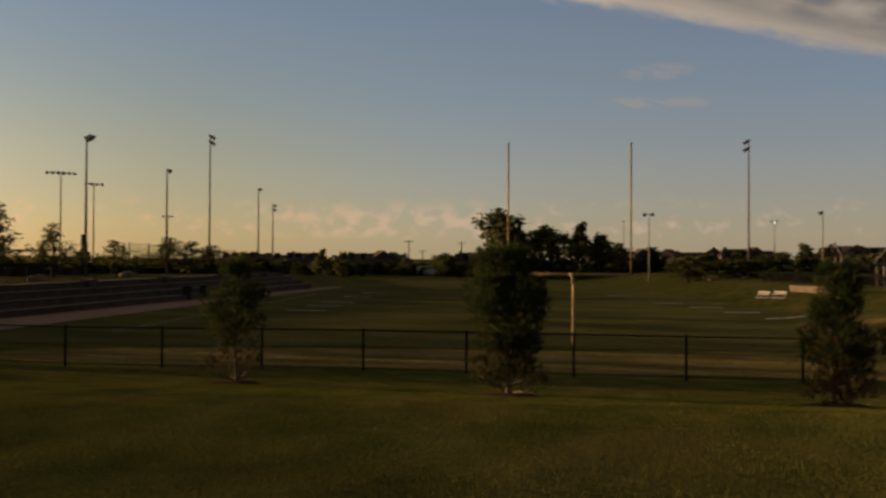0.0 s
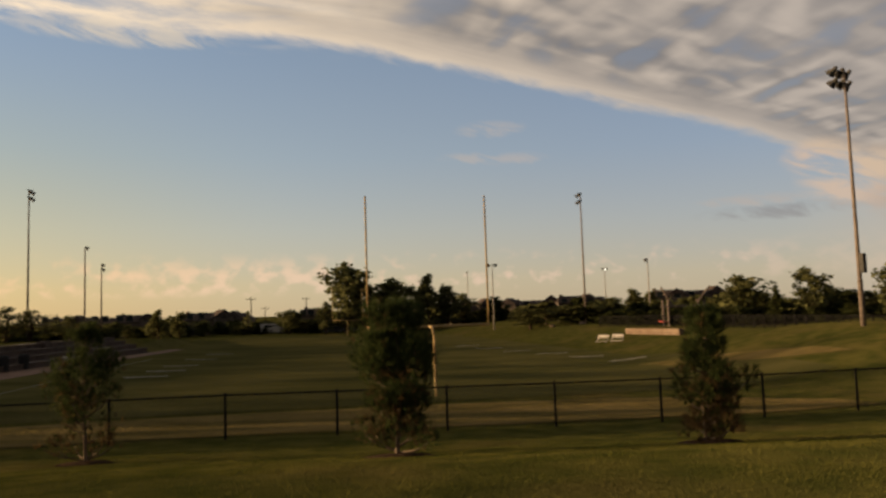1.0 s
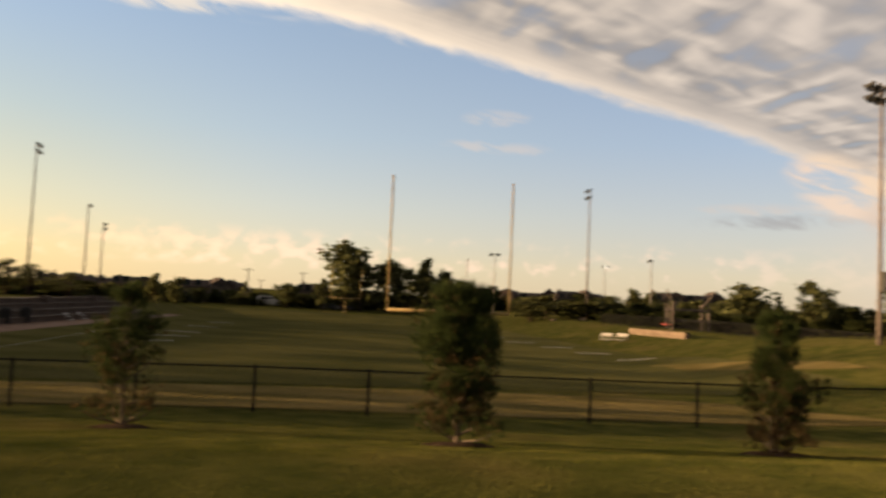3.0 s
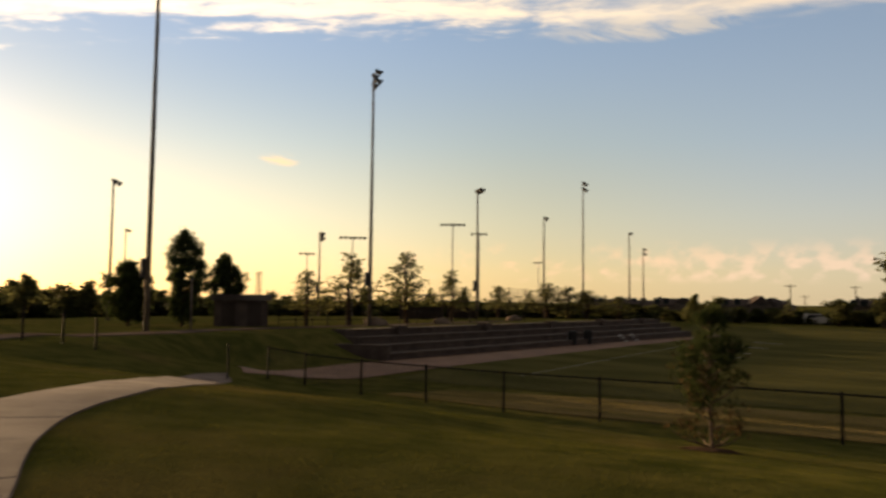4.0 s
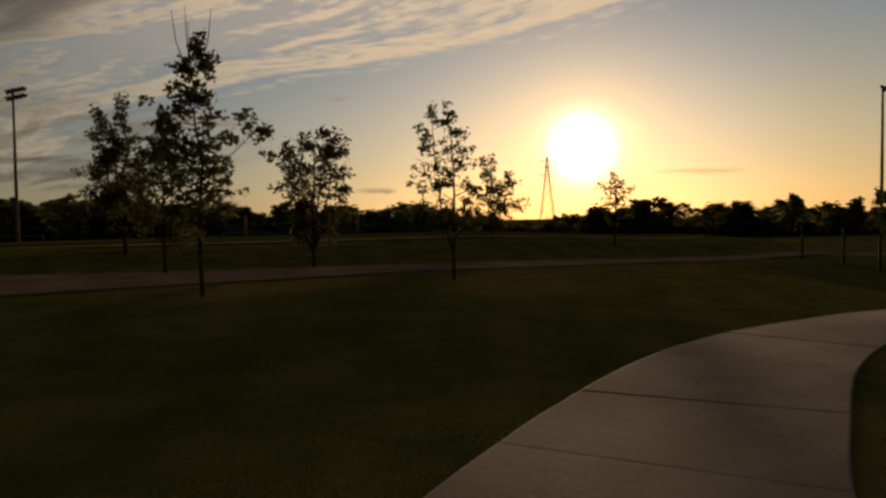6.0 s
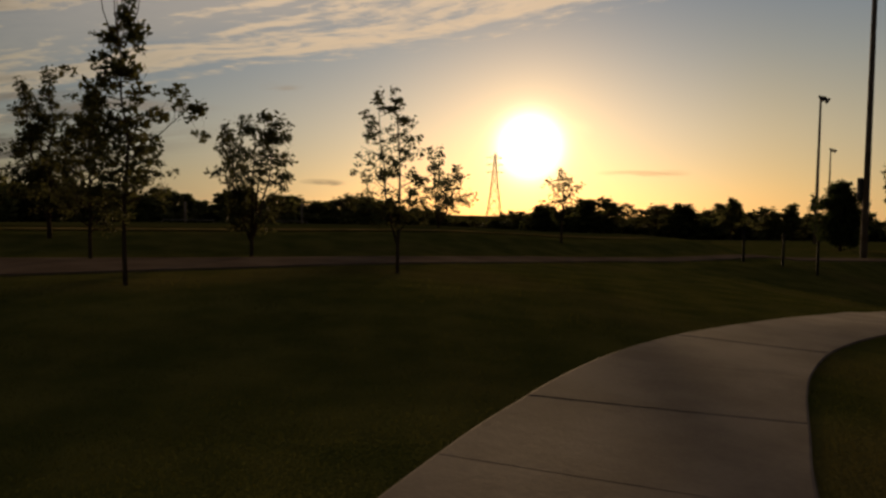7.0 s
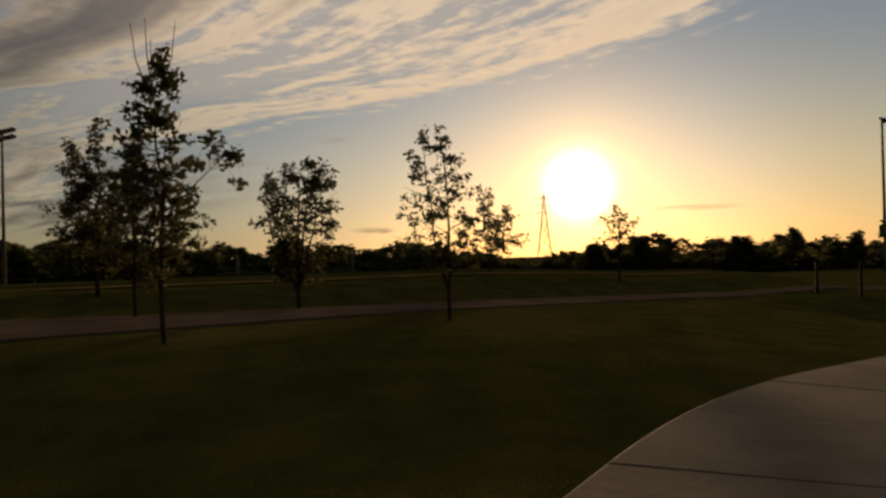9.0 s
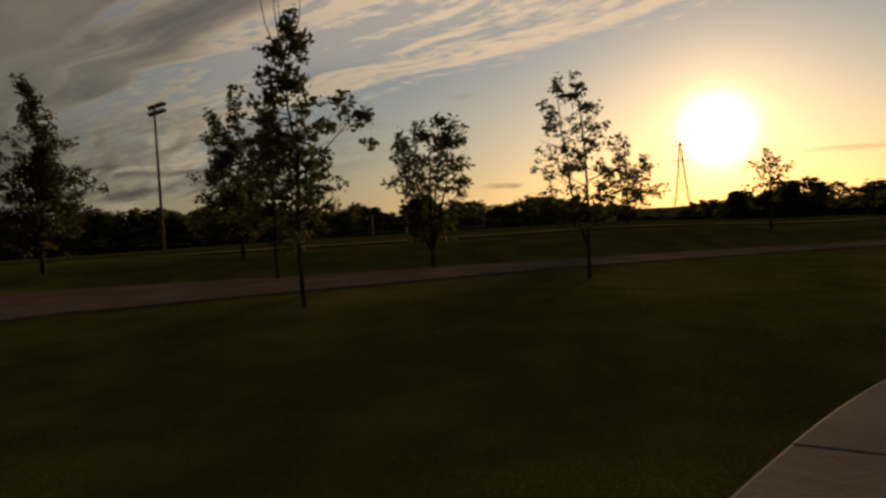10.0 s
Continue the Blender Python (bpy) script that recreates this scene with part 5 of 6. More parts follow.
def school():
    ob = thing("school_building", "long school building of tan brick and green glass", "building", 0, 0, 0)
    A, C, T, E, F = (72.5, 107.3), (82.8, 90.4), (92.8, 71.2), (94.9, 65.0), (99.7, 43.5)
    m, L = wall_frame(A, C)
    # brick wing, with strip windows set into it
    z0, top = -1.0, 9.6
    bays = ((0.0, L * 0.37), (L * 0.55, L * 0.65), (L * 0.84, L))
    for a, c in bays:
        part("brick_wall", wall_box(m, a, c, -12, 0, z0, 4.8), BRICK, ob)
    part("brick_wall", wall_box(m, 0, L, -12, 0, 4.8, top), BRICK, ob)
    for a, c in ((L * 0.37, L * 0.55), (L * 0.65, L * 0.84)):
        for lo, hi in ((-1.0, 1.0), (1.8, 2.6), (3.3, 4.05)):
            part("brick_wall", wall_box(m, a, c, -12, -0.02, lo, hi), BRICK, ob)
        for lo, hi in ((1.0, 1.8), (2.6, 3.3), (4.05, 4.8)):
            part("window", wall_box(m, a, c, -11, -0.3, lo, hi), GLASSG, ob, "dark green strip window")
    # flat panel whose blue-grey paints a shaded box
    part("entrance_canopy", wall_box(m, L * 0.28, L * 0.46, 0, 0.35, 4.95, 7.0, 0.03), SHADED_BLUEGREY, ob, "wall panel coloured blue-grey for a shaded box")
    part("corner_fin", wall_box(m, L * 0.275, L * 0.285, 0, 0.6, 4.0, 7.1), WHITE, ob)
    for x in (1.3, 2.5):
        part("column", wall_box(m, x, x + 0.3, 0.6, 0.9, -1, 2.2, 0.02), WHITE, ob, "white entrance column")
    # flat dark panel painted in for the shaded recess behind the columns
    part("doorway", wall_box(m, 1.0, 3.4, 0.0, 0.05, -1, 2.3), DARKGLASS, ob)
    part("parapet", wall_box(m, -0.1, L + 0.1, -12, 0.12, top, top + 0.25), CAP, ob)
    part("roof_unit", wall_box(m, L - 11, L - 1.5, -8, -3, top + 0.25, top + 1.3, 0.05), STONE, ob)
    part("roof_unit", wall_box(m, L - 8, L - 5, -9, -4, top + 0.25, top + 1.9, 0.05), GREYWALL, ob)
    # glazed wing
    m, L = wall_frame(C, T)
    part("glazed_wall", wall_box(m, 0.02, L, -12, -0.3, -1, 9.35), GLASSG, ob, "green glass curtain wall")
    for i in range(9):
        x = L * i / 8
        part("mullion", wall_box(m, max(x - 0.03, 0.03), x + 0.03, -0.3, -0.12, -1, 9.4), MULLION, ob)
    for z in (1.3, 2.9, 4.5, 6.1, 7.7, 9.3):
        part("transom", wall_box(m, 0.03, L, -0.3, -0.16, z, z + 0.04), MULLION, ob)
    # stair tower
    m, L = wall_frame(T, E)
    part("tower", wall_box(m, 0.02, L, -9, 0.6, -1, 10.2), GLASSG, ob, "taller green glass tower")
    for i in range(4):
        x = L * i / 3
        part("mullion", wall_box(m, max(x - 0.03, 0.03), x + 0.03, 0.6, 0.74, -1, 10.3), MULLION, ob)
    for z in (1.9, 4.0, 6.1, 8.2, 10.1):
        part("transom", wall_box(m, 0.03, L, 0.6, 0.7, z, z + 0.04), MULLION, ob)
    m, L = wall_frame(E, F)
    part("glazed_wall", wall_box(m, 0.1, L, -12, -0.3, 4.4, 8.4), GLASSG, ob, "dark green upper windows")
    # the band's colour is darkened because this wall turns from the sun
    part("brick_band", wall_box(m, 0.1, L, -12, 0, 8.4, 9.6), SHADED_REDBRICK, ob, "red brick band, coloured duller where it faces the sun less")
    # the shade on the lower wall is part of its colour
    part("lower_wall", wall_box(m, 0.1, L, -12, 0, -1, 4.4), SHADED_BLUEGREY, ob, "lower wall coloured dark blue-grey for its shade")
    for i in range(6):
        x = 0.2 + (L - 0.4) * i / 5
        part("mullion", wall_box(m, x - 0.08, x + 0.08, -0.3, -0.14, 4.4, 8.4), MULLION, ob)
    # low grey front block
    m, L = wall_frame((74.2, 71.1), (80.4, 61.8))
    part("front_block", wall_box(m, 0, L, -7, 0, -1, 5.2), GREYWALL, ob, "low grey panelled front block")
    part("window", wall_box(m, 2.2, L - 3.6, -0.1, 0.03, 0.4, 2.9), GLASSG, ob)
    part("window_sill", wall_box(m, 2.1, L - 3.5, 0.0, 0.16, 0.15, 0.4), WHITE, ob)
    for x in (2.2, 3.9, 5.6, 7.2):
        part("mullion", wall_box(m, x, x + 0.1, 0.03, 0.08, 0.4, 2.9), MULLION, ob)
    part("transom", wall_box(m, 2.2, L - 3.6, 0.03, 0.07, 1.2, 1.26), MULLION, ob)
    # paler stone colour stands for sunlight on this end of the block
    part("end_pier", wall_box(m, L - 1.7, L + 0.05, 0.0, 0.35, -1, 4.3, 0.02), STONE, ob, "end pier coloured paler for its sunlit face")
    # flat dark panel painted in for the shaded door recess
    part("doorway", wall_box(m, L - 3.1, L - 1.9, 0.0, 0.04, -1, 2.1), DARKGLASS, ob)
    for x in (0.3, 1.6):
        part("roof_vent", wall_box(m, x, x + 0.35, -1.2, -0.8, 5.2, 6.1, 0.02), STEEL, ob)
    part("parapet", wall_box(m, -0.1, L + 0.1, -7, 0.15, 5.2, 5.45), CAP, ob)


school()


def street_lamp(x, y, z_lamp):
    z0 = hz(x, y)
    ob = thing("street_lamp", "slim street lamp, already lit", "street lamp", x, y, z0, 0, "lit lamps before the school")
    part("post", rods(((0, 0, -0.1), (0, 0, z_lamp - z0), 0.07, 0.05)), BLACK, ob)
    part("head", shape((0, 0, z_lamp - z0 + 0.12, 0.6, 0.3, 0.14), bevel=0.03), BLACK, ob)
    bm = bmesh.new()
    bmesh.ops.create_uvsphere(bm, u_segments=12, v_segments=8, radius=0.17)
    bmesh.ops.scale(bm, vec=(1, 1, 0.6), verts=bm.verts)
    bmesh.ops.translate(bm, vec=(0, 0, z_lamp - z0 - 0.05), verts=bm.verts)
    part("lamp_glass", bm, GLOWLAMP, ob, "glowing white lamp", True)


for b, el, d in ((39.55, 1.29, 80), (51.1, 1.28, 74), (56.7, 1.4, 70)):
    street_lamp(*spot((1.8, 0.83, -0.78), b, d), rise_to(d, el))
x, y = 30.5, 46.8
ob = thing("lamp_post", "pale square lamp post with a short arm", "lamp post", x, y)
part("post", shape((0, 0, 1.05, 0.16, 0.16, 2.3), bevel=0.01), STEEL, ob)
part("arm", shape((-0.35, 0, 2.15, 0.8, 0.1, 0.08), bevel=0.01), STEEL, ob)
part("lamp_head", shape((-0.65, 0, 2.07, 0.4, 0.24, 0.1), bevel=0.02), LAMPSHELL, ob)

m, L = wall_frame((66, 43.6), (73, 38.0))
ob = thing("garden_wall", "low tan masonry garden wall before the school", "wall", 0, 0, 0)
part("masonry", wall_box(m, 0, L, -0.4, 0, 0.3, 1.15), BRICK, ob)
part("cap", wall_box(m, -0.05, L + 0.05, -0.46, 0.06, 1.15, 1.27, 0.02), CAP, ob)
tagged(new("school_path", ribbon("school_path", [(50, 40.5), (54, 36.4), (60, 34.5), (74, 35)], [(47.6, 38.6), (51, 34.2), (58, 31.8), (74, 31.5)], TRACK, 0.04, 4, 1.0)), "reddish path before the school", "path", kind="structure")

# ---- park pavilion ----
pav = thing("pavilion", "tan masonry pavilion with a wide flat metal roof", "building", 0, 0, 0)
zb = hz(23, 12) - 0.3
m, L = wall_frame((27.97, 18.7), (17.27, 6.8))
tilt = Matrix.Translation((0, 0, 4.40)) @ Matrix.Rotation(0.047, 4, "Y")
part("wall", wall_box(m, 7.55, 15.5, -6.5, -0.35, zb, 3.0), BRICK, pav, "tan masonry lower wall")
part("wall_band", wall_box(m, 7.56, 15.45, -6.45, -0.37, 3.0, 3.55), SIDING, pav, "grey-brown band above the masonry")
part("upper_band", wall_box(m, 7.65, 15.4, -6.4, -0.42, 3.55, 4.1), DARKWALL, pav, "dark band below the roof")
part("roof", wall_box(m @ tilt, 0, L, -7.5, -0.06, 0.0, 0.26, 0.02), METALROOF, pav)
part("fascia", wall_box(m @ tilt, -0.02, L, -0.06, 0.02, -0.03, 0.33), METALROOF, pav)
part("downpipe", wall_box(m, 7.75, 7.83, -0.35, -0.26, zb, 1.75), BLACK, pav)
part("wall_lamp", wall_box(m, 7.66, 7.9, -0.35, -0.2, 1.75, 2.35, 0.02), STEEL, pav)
for x0 in (1.0, 4.6):
    part("post", wall_box(m, x0, x0 + 0.2, -6.8, -6.6, zb, 4.4), DARKWALL, pav)
tagged(new("pavilion_apron", ribbon("pavilion_apron", [(24.0, 15.1), (25.8, 15.2), (29, 15.4), (33, 15.6)], [(22.7, 12.4), (24.6, 13.1), (28, 14.0), (33, 14.4)], CONCRETE, 0.04, 3, 0.8)), "pale concrete apron beside the pavilion", "pavement", kind="structure")
tagged(new("planting_bed", ribbon("planting_bed", [(17.0, 10.3), (18.8, 10.9), (21, 11.0)], [(15.6, 8.1), (18.2, 8.2), (21, 8.4)], MULCH_AND_SHADE, 0.03, 4, 0.5)), "bark mulch bed with an edging by the pavilion", "mulch", kind="structure")


def grass_clump(x, y, h, seed):
    rng = np.random.default_rng(seed)
    ob = thing("ornamental_grass", "clump of tall ornamental grass in the mulch bed", "plant", x, y, group="ornamental grasses")
    v, f = [], []
    for i in range(220):
        a, r = rng.random() * 6.28, 0.14 * rng.random()
        o = Vector((math.cos(a), math.sin(a), 0))
        p = o * r
        L = h * rng.uniform(0.7, 1.1)
        s = Vector((-o.y, o.x, 0)) * 0.006
        mid = p + o * L * 0.18 + Vector((0, 0, L * 0.6))
        tip = p + o * L * rng.uniform(0.3, 0.7) + Vector((0, 0, L * rng.uniform(0.75, 1.0)))
        q = len(v)
        v += [p - s, p + s, mid + s, mid - s, tip]
        f += [(q, q + 1, q + 2, q + 3), (q + 3, q + 2, q + 4)]
    part("blades", mesh_of("blades", v, f, OLIVE), OLIVE, ob)


for i, (x, y, h) in enumerate(((18.6, 9.6, 0.9), (19.4, 10.2, 0.8), (18.0, 8.7, 0.8))):
    grass_clump(x, y, h, 500 + i)

# ---- terraces on the west side of the field ----


def foot(y):
    return -30.0 - 0.08 * y


terrace = thing("terrace_seating", "stepped terrace seating of brown blocks with pale caps", "terrace", 0, 0, 0)
for y0, y1, steps in ((32.5, 86.0, 4),):
    n = int((y1 - y0) / 5.2)
    for k in range(n):
        ya, yb = y0 + (y1 - y0) * k / n, y0 + (y1 - y0) * (k + 1) / n
        for s in range(steps):
            m, L = wall_frame((foot(ya) - 1.3 * s, ya), (foot(yb) - 1.3 * s, yb))
            z = -0.93 + 0.44 * s
            part("terrace_block", wall_box(m, 0.01, L - 0.01, -1.32, 0, z - 0.9, z - 0.09, 0.0), TERRACE, terrace)
            part("cap", wall_box(m, 0.012, L - 0.012, -1.3, 0.05, z - 0.09, z, 0.015), CAP, terrace)
        if k % 2:
            m, L = wall_frame((foot(ya) - 1.3 * 3, ya), (foot(yb) - 1.3 * 3, yb))
            part("pier", wall_box(m, -0.45, 0.45, -0.6, 0.3, -1.2, 0.55, 0.02), TERRACE, terrace)
wall = thing("retaining_wall", "low block wall closing the terrace", "wall", 0, 0, 0)
m, L = wall_frame((-36.2, 30.6), (foot(32.5) + 0.1, 32.4))
part("blocks", wall_box(m, 0, L, -0.5, 0, -1.7, -0.5), TERRACE, wall)
part("cap", wall_box(m, -0.03, L + 0.03, -0.53, 0.03, -0.5, -0.41, 0.01), CAP, wall)


def bin_thing(x, y):
    ob = thing("litter_bin", "black round litter bin beside the track", "bin", x, y, group="litter bins by the track")
    bm = bmesh.new()
    bmesh.ops.create_cone(bm, cap_ends=True, segments=16, radius1=0.36, radius2=0.42, depth=1.1, matrix=Matrix.Translation((0, 0, 0.56)))
    part("drum", bm, RUBBER, ob)
    bm = bmesh.new()
    bmesh.ops.create_cone(bm, cap_ends=True, segments=16, radius1=0.45, radius2=0.3, depth=0.18, matrix=Matrix.Translation((0, 0, 1.2)))
    part("lid", bm, RUBBER, ob)


bin_thing(-34.7, 56.5)
bin_thing(-34.9, 59.4)


def team_bench(x, y, rz, label, group):
    """A player bench: seat, backrest, three legs."""
    ob = thing("team_bench", label, "bench", x, y, None, rz, group)
    part("seat", shape((0, 0, 0.40, 1.1, 0.3, 0.05), bevel=0.01), WHITE, ob)
    part("backrest", shape((0, 0.22, 0.58, 1.1, 0.05, 0.2), bevel=0.01), WHITE, ob)
    part("footboard", shape((0, -0.32, 0.12, 1.1, 0.2, 0.04), bevel=0.01), WHITE, ob)
    for s in (-0.5, 0.5):
        part("leg", rods(((s, 0.2, 0), (s, 0.22, 0.66), 0.025), ((s, -0.3, 0), (s, 0.1, 0.38), 0.022), n=6), STEEL, ob)


sideline = "benches along the sideline"
team_bench(13.3, 72.7, -32, "white metal team bench on the bank", sideline)
team_bench(14.3, 70.6, -32, "white metal team bench on the bank", sideline)
team_bench(-35.3, 66.5, 100, "white metal team bench by the track", sideline)
team_bench(-35.6, 69.3, 100, "white metal team bench by the track", sideline)

# ---- stone wall and playground on the east bank ----
ob = thing("stone_wall", "low wall of pale sandstone blocks on the bank", "wall", 0, 0, 0)
m, L = wall_frame((15.9, 75.1), (18.7, 65.6))
for r in range(2):
    n = 7 + r % 2
    for k in range(n):
        c = m @ Vector((L * (k + 0.5) / n, 0, 0))
        zw = hz(c.x, c.y) - 0.2 + 0.38 * r
        part("stone", wall_box(m, L * k / n + 0.015, L * (k + 1) / n - 0.015, -0.5, 0.02 * ((k * 3 + r) % 3), zw, zw + 0.36, 0.03), STONE, ob)
play = thing("play_frame", "timber shade frame with slanting beams", "playground", *spot(EYE_N, 15.0, 86), group="")
for x, y in ((-1.9, -1.2), (1.9, -1.2), (-1.9, 1.2), (1.9, 1.2)):
    part("post", rods(((x, y, -0.1), (x, y, 2.9), 0.13), n=10), BROWNPOLE, play)
for y in (-1.2, 1.2):
    part("beam", rods(((-2.2, y, 2.2), (2.2, y, 2.2), 0.10), n=8), BROWNPOLE, play)
part("slanting_beam", rods(((-1.5, -1.2, 2.3), (-2.6, -1.2, 4.3), 0.09), n=8), BROWNPOLE, play)
part("slanting_beam", rods(((1.0, -1.2, 2.3), (2.6, -1.2, 4.3), 0.09), n=8), BROWNPOLE, play)
part("deck", shape((0, 0, 1.0, 3.6, 2.4, 0.12)), DARKWALL, play)
part("slide", shape((-2.6, -1.6, 0.6, 0.6, 2.0, 0.1)), material("red_plastic", (0.25, 0.04, 0.03), (0.30, 0.06, 0.04), 2, 20, 0.5), play, "red plastic slide")

# boulders
for i, (b, d, s) in enumerate(((-46.4, 59, 0.9), (-41.4, 64, 0.8), (-36.0, 78, 0.8), (5.5, 104, 0.4), (7.7, 106, 0.5))):
    x, y = spot(EYE_L if b < 0 else EYE_N, b, d)
    bm = bmesh.new()
    bmesh.ops.create_icosphere(bm, subdivisions=3, radius=s)
    for v in bm.verts:
        v.co *= 1 + 0.22 * noise.noise(v.co * 1.3 + Vector((i * 7, 0, 0)))
        v.co.z *= 0.55
    me = bpy.data.meshes.new("boulder")
    bm.to_mesh(me)
    bm.free()
    me.materials.append(STONE)
    rock = tagged(new("boulder", me), "rough tan landscape boulder on the grass", "rock", "boulders round the field")
    rock.location = (x, y, hz(x, y) + 0.15 * s)

# ---- small building, shelters, net fence on the west side ----
x, y = spot(EYE_L, -56.3, 57)
ob = thing("restroom_building", "small dark brown building with a low pitched roof", "building", x, y, None, 56.3 - 0)
part("wall", shape((0, 0, 0.9, 3.7, 3.2, 2.0)), TERRACE, ob)
part("door", shape((0.9, -1.62, 0.85, 0.95, 0.06, 1.75)), DARKWALL, ob)
part("door", shape((-0.9, -1.62, 0.85, 0.95, 0.06, 1.75)), DARKWALL, ob)
bm = bmesh.new()
vs = [bm.verts.new(p) for p in ((-2.15, -1.9, 1.86), (2.15, -1.9, 1.86), (2.15, 1.9, 1.86), (-2.15, 1.9, 1.86), (-2.15, 0, 2.3), (2.15, 0, 2.3))]
for f in ((0, 1, 5, 4), (2, 3, 4, 5), (1, 2, 5), (3, 0, 4), (3, 2, 1, 0)):
    bm.faces.new([vs[i] for i in f])
part("roof", bm, DARKWALL, ob)


def shelter(x, y, rz, w, h):
    ob = thing("picnic_shelter", "open picnic shelter with a flat pale roof", "shelter", x, y, None, rz, "park shelters")
    part("roof", shape((0, 0, h, w, 4.2, 0.16), bevel=0.02), METALROOF, ob)
    for sx in (-w / 2 + 0.4, w / 2 - 0.4):
        for sy in (-1.7, 1.7):
            part("post", shape((sx, sy, h / 2 - 0.05, 0.18, 0.18, h)), DARKWALL, ob)
    part("back_wall", shape((0, 1.75, 0.6, w - 1, 0.14, 1.3)), DARKWALL, ob)
    part("table", shape((0, 0, 0.74, 2.0, 0.8, 0.06), (0, -0.65, 0.44, 2.0, 0.26, 0.05), (0, 0.65, 0.44, 2.0, 0.26, 0.05), (-0.7, 0, 0.38, 0.08, 1.2, 0.7), (0.7, 0, 0.38, 0.08, 1.2, 0.7)), DARKWALL, ob)


shelter(*spot(EYE_L, -43.0, 80), 43, 5.2, 2.5)
shelter(*spot(EYE_L, -39.9, 84), 40, 4.0, 1.9)
net = thing("backstop_net", "tall ball-stop net on steel poles", "net", 0, 0, 0)
pa, pb = Vector((*spot(EYE_L, -36.4, 112), 0)), Vector((*spot(EYE_L, -29.2, 124), 0))
for k in range(7):
    p = pa.lerp(pb, k / 6)
    part("pole", rods(((p.x, p.y, -1.8), (p.x, p.y, 4.4 - 0.15 * k), 0.08), n=8), BLACK, net)
v, f = [], []
up_v, side_v = Vector((0, 0, 0.02)), (pb - pa).normalized() * 0.02
for k in range(64):
    p = pa.lerp(pb, k / 63)
    t = 4.3 - 0.9 * k / 63
    q = len(v)
    v += [Vector((p.x, p.y, -1.0)) - side_v, Vector((p.x, p.y, -1.0)) + side_v, Vector((p.x, p.y, t)) + side_v, Vector((p.x, p.y, t)) - side_v]
    f.append((q, q + 1, q + 2, q + 3))
for k in range(20):
    z = -0.8 + k * 0.26
    e = min(1.0, (4.3 - z) / 0.9)
    a, b = pa + Vector((0, 0, z)), pa.lerp(pb, e) + Vector((0, 0, z))
    q = len(v)
    v += [a - up_v, b - up_v, b + up_v, a + up_v]
    f.append((q, q + 1, q + 2, q + 3))
part("netting", mesh_of("netting", v, f, NET), NET, net)
rail = thing("park_rail_fence", "dark post-and-rail fence above the terraces", "fence", 0, 0, 0)
ends = [spot(EYE_L, b, d) for b, d in ((-53.6, 54), (-50, 56), (-46, 59), (-42, 63), (-38, 69), (-34, 77))]
for (xa, ya), (xb, yb) in zip(ends, ends[1:]):
    for k in range(3):
        x, y = xa + (xb - xa) * k / 3, ya + (yb - ya) * k / 3
        part("post", rods(((x, y, hz(x, y) - 0.1), (x, y, hz(x, y) + 1.15), 0.04), n=6), BLACK, rail)
    for h in (0.5, 1.1):
        part("rail", rods(((xa, ya, hz(xa, ya) + h), (xb, yb, hz(xb, yb) + h), 0.025), n=6), BLACK, rail)

# posts beside the far footpath
for x, y in ((-28.1, 10.5), (-27.2, 11.5), (-26.2, 12.2)):
    ob = thing("bollard", "dark short post beside the footpath", "post", x, y, group="posts by the footpath")
    part("shaft", rods(((0, 0, -0.1), (0, 0, 1.1), 0.045, 0.04), n=10), BLACK, ob)
    part("cap", rods(((0, 0, 1.1), (0, 0, 1.14), 0.05, 0.02), n=10), BLACK, ob)

# a slim lamp post beside the evergreens, and a lattice mast far behind
x, y = -41.65, 24.65
ob = thing("lamp_post", "slim dark lamp post beside the path", "lamp post", x, y)
part("post", rods(((0, 0, -0.1), (0, 0, 3.0), 0.06, 0.045), n=10), BROWNPOLE, ob, smooth=True)
part("lamp_head", rods(((0, 0, 3.0), (0, 0, 3.18), 0.13, 0.05), n=12), LAMPSHELL, ob, smooth=True)
x, y = spot(EYE_L, -55.2, 170)
ob = thing("lattice_mast", "slim lattice mast far beyond the park", "mast", x, y)
top_z = rise_to(170, 2.05) - hz(x, y)
for sx, sy in ((1, 1), (1, -1), (-1, 1), (-1, -1)):
    part("leg", rods(((sx * 0.45, sy * 0.45, -0.2), (sx * 0.4, sy * 0.4, top_z), 0.07), n=5), BROWNPOLE, ob)
for k in range(8):
    za, zb_ = top_z * k / 8, top_z * (k + 1) / 8
    bm = rods(((-0.45, -0.45, za), (0.45, -0.45, zb_), 0.04), ((0.45, 0.45, za), (-0.45, 0.45, zb_), 0.04), ((0.45, -0.45, za), (0.45, 0.45, zb_), 0.04), ((-0.45, 0.45, za), (-0.45, -0.45, zb_), 0.04), n=4)
    part("brace", bm, BROWNPOLE, ob)

# more floodlights far off
for b, el, d, rows, cols in ((-48.3, 4.8, 95, 1, 6), (-51.7, 3.5, 120, 1, 4), (-40.7, 5.9, 100, 1, 6), (-38.7, 5.2, 108, 1, 4), (-34.2, 3.0, 165, 1, 4), (9.5, 2.75, 165, 1, 2), (-0.8, 2.85, 170, 1, 1)):
    x, y = spot(EYE_L if b < -20 else EYE_N, b, d)
    flood_light(x, y, rise_to(d, el), rows, cols, -b, "far floodlight pole with a row of lamps", wide=0.5 * cols, size=0.7, box_at=0, pole=STEEL, r=0.13, lit=b == 9.5)

# ---- west: soccer goals, pylon, poles ----


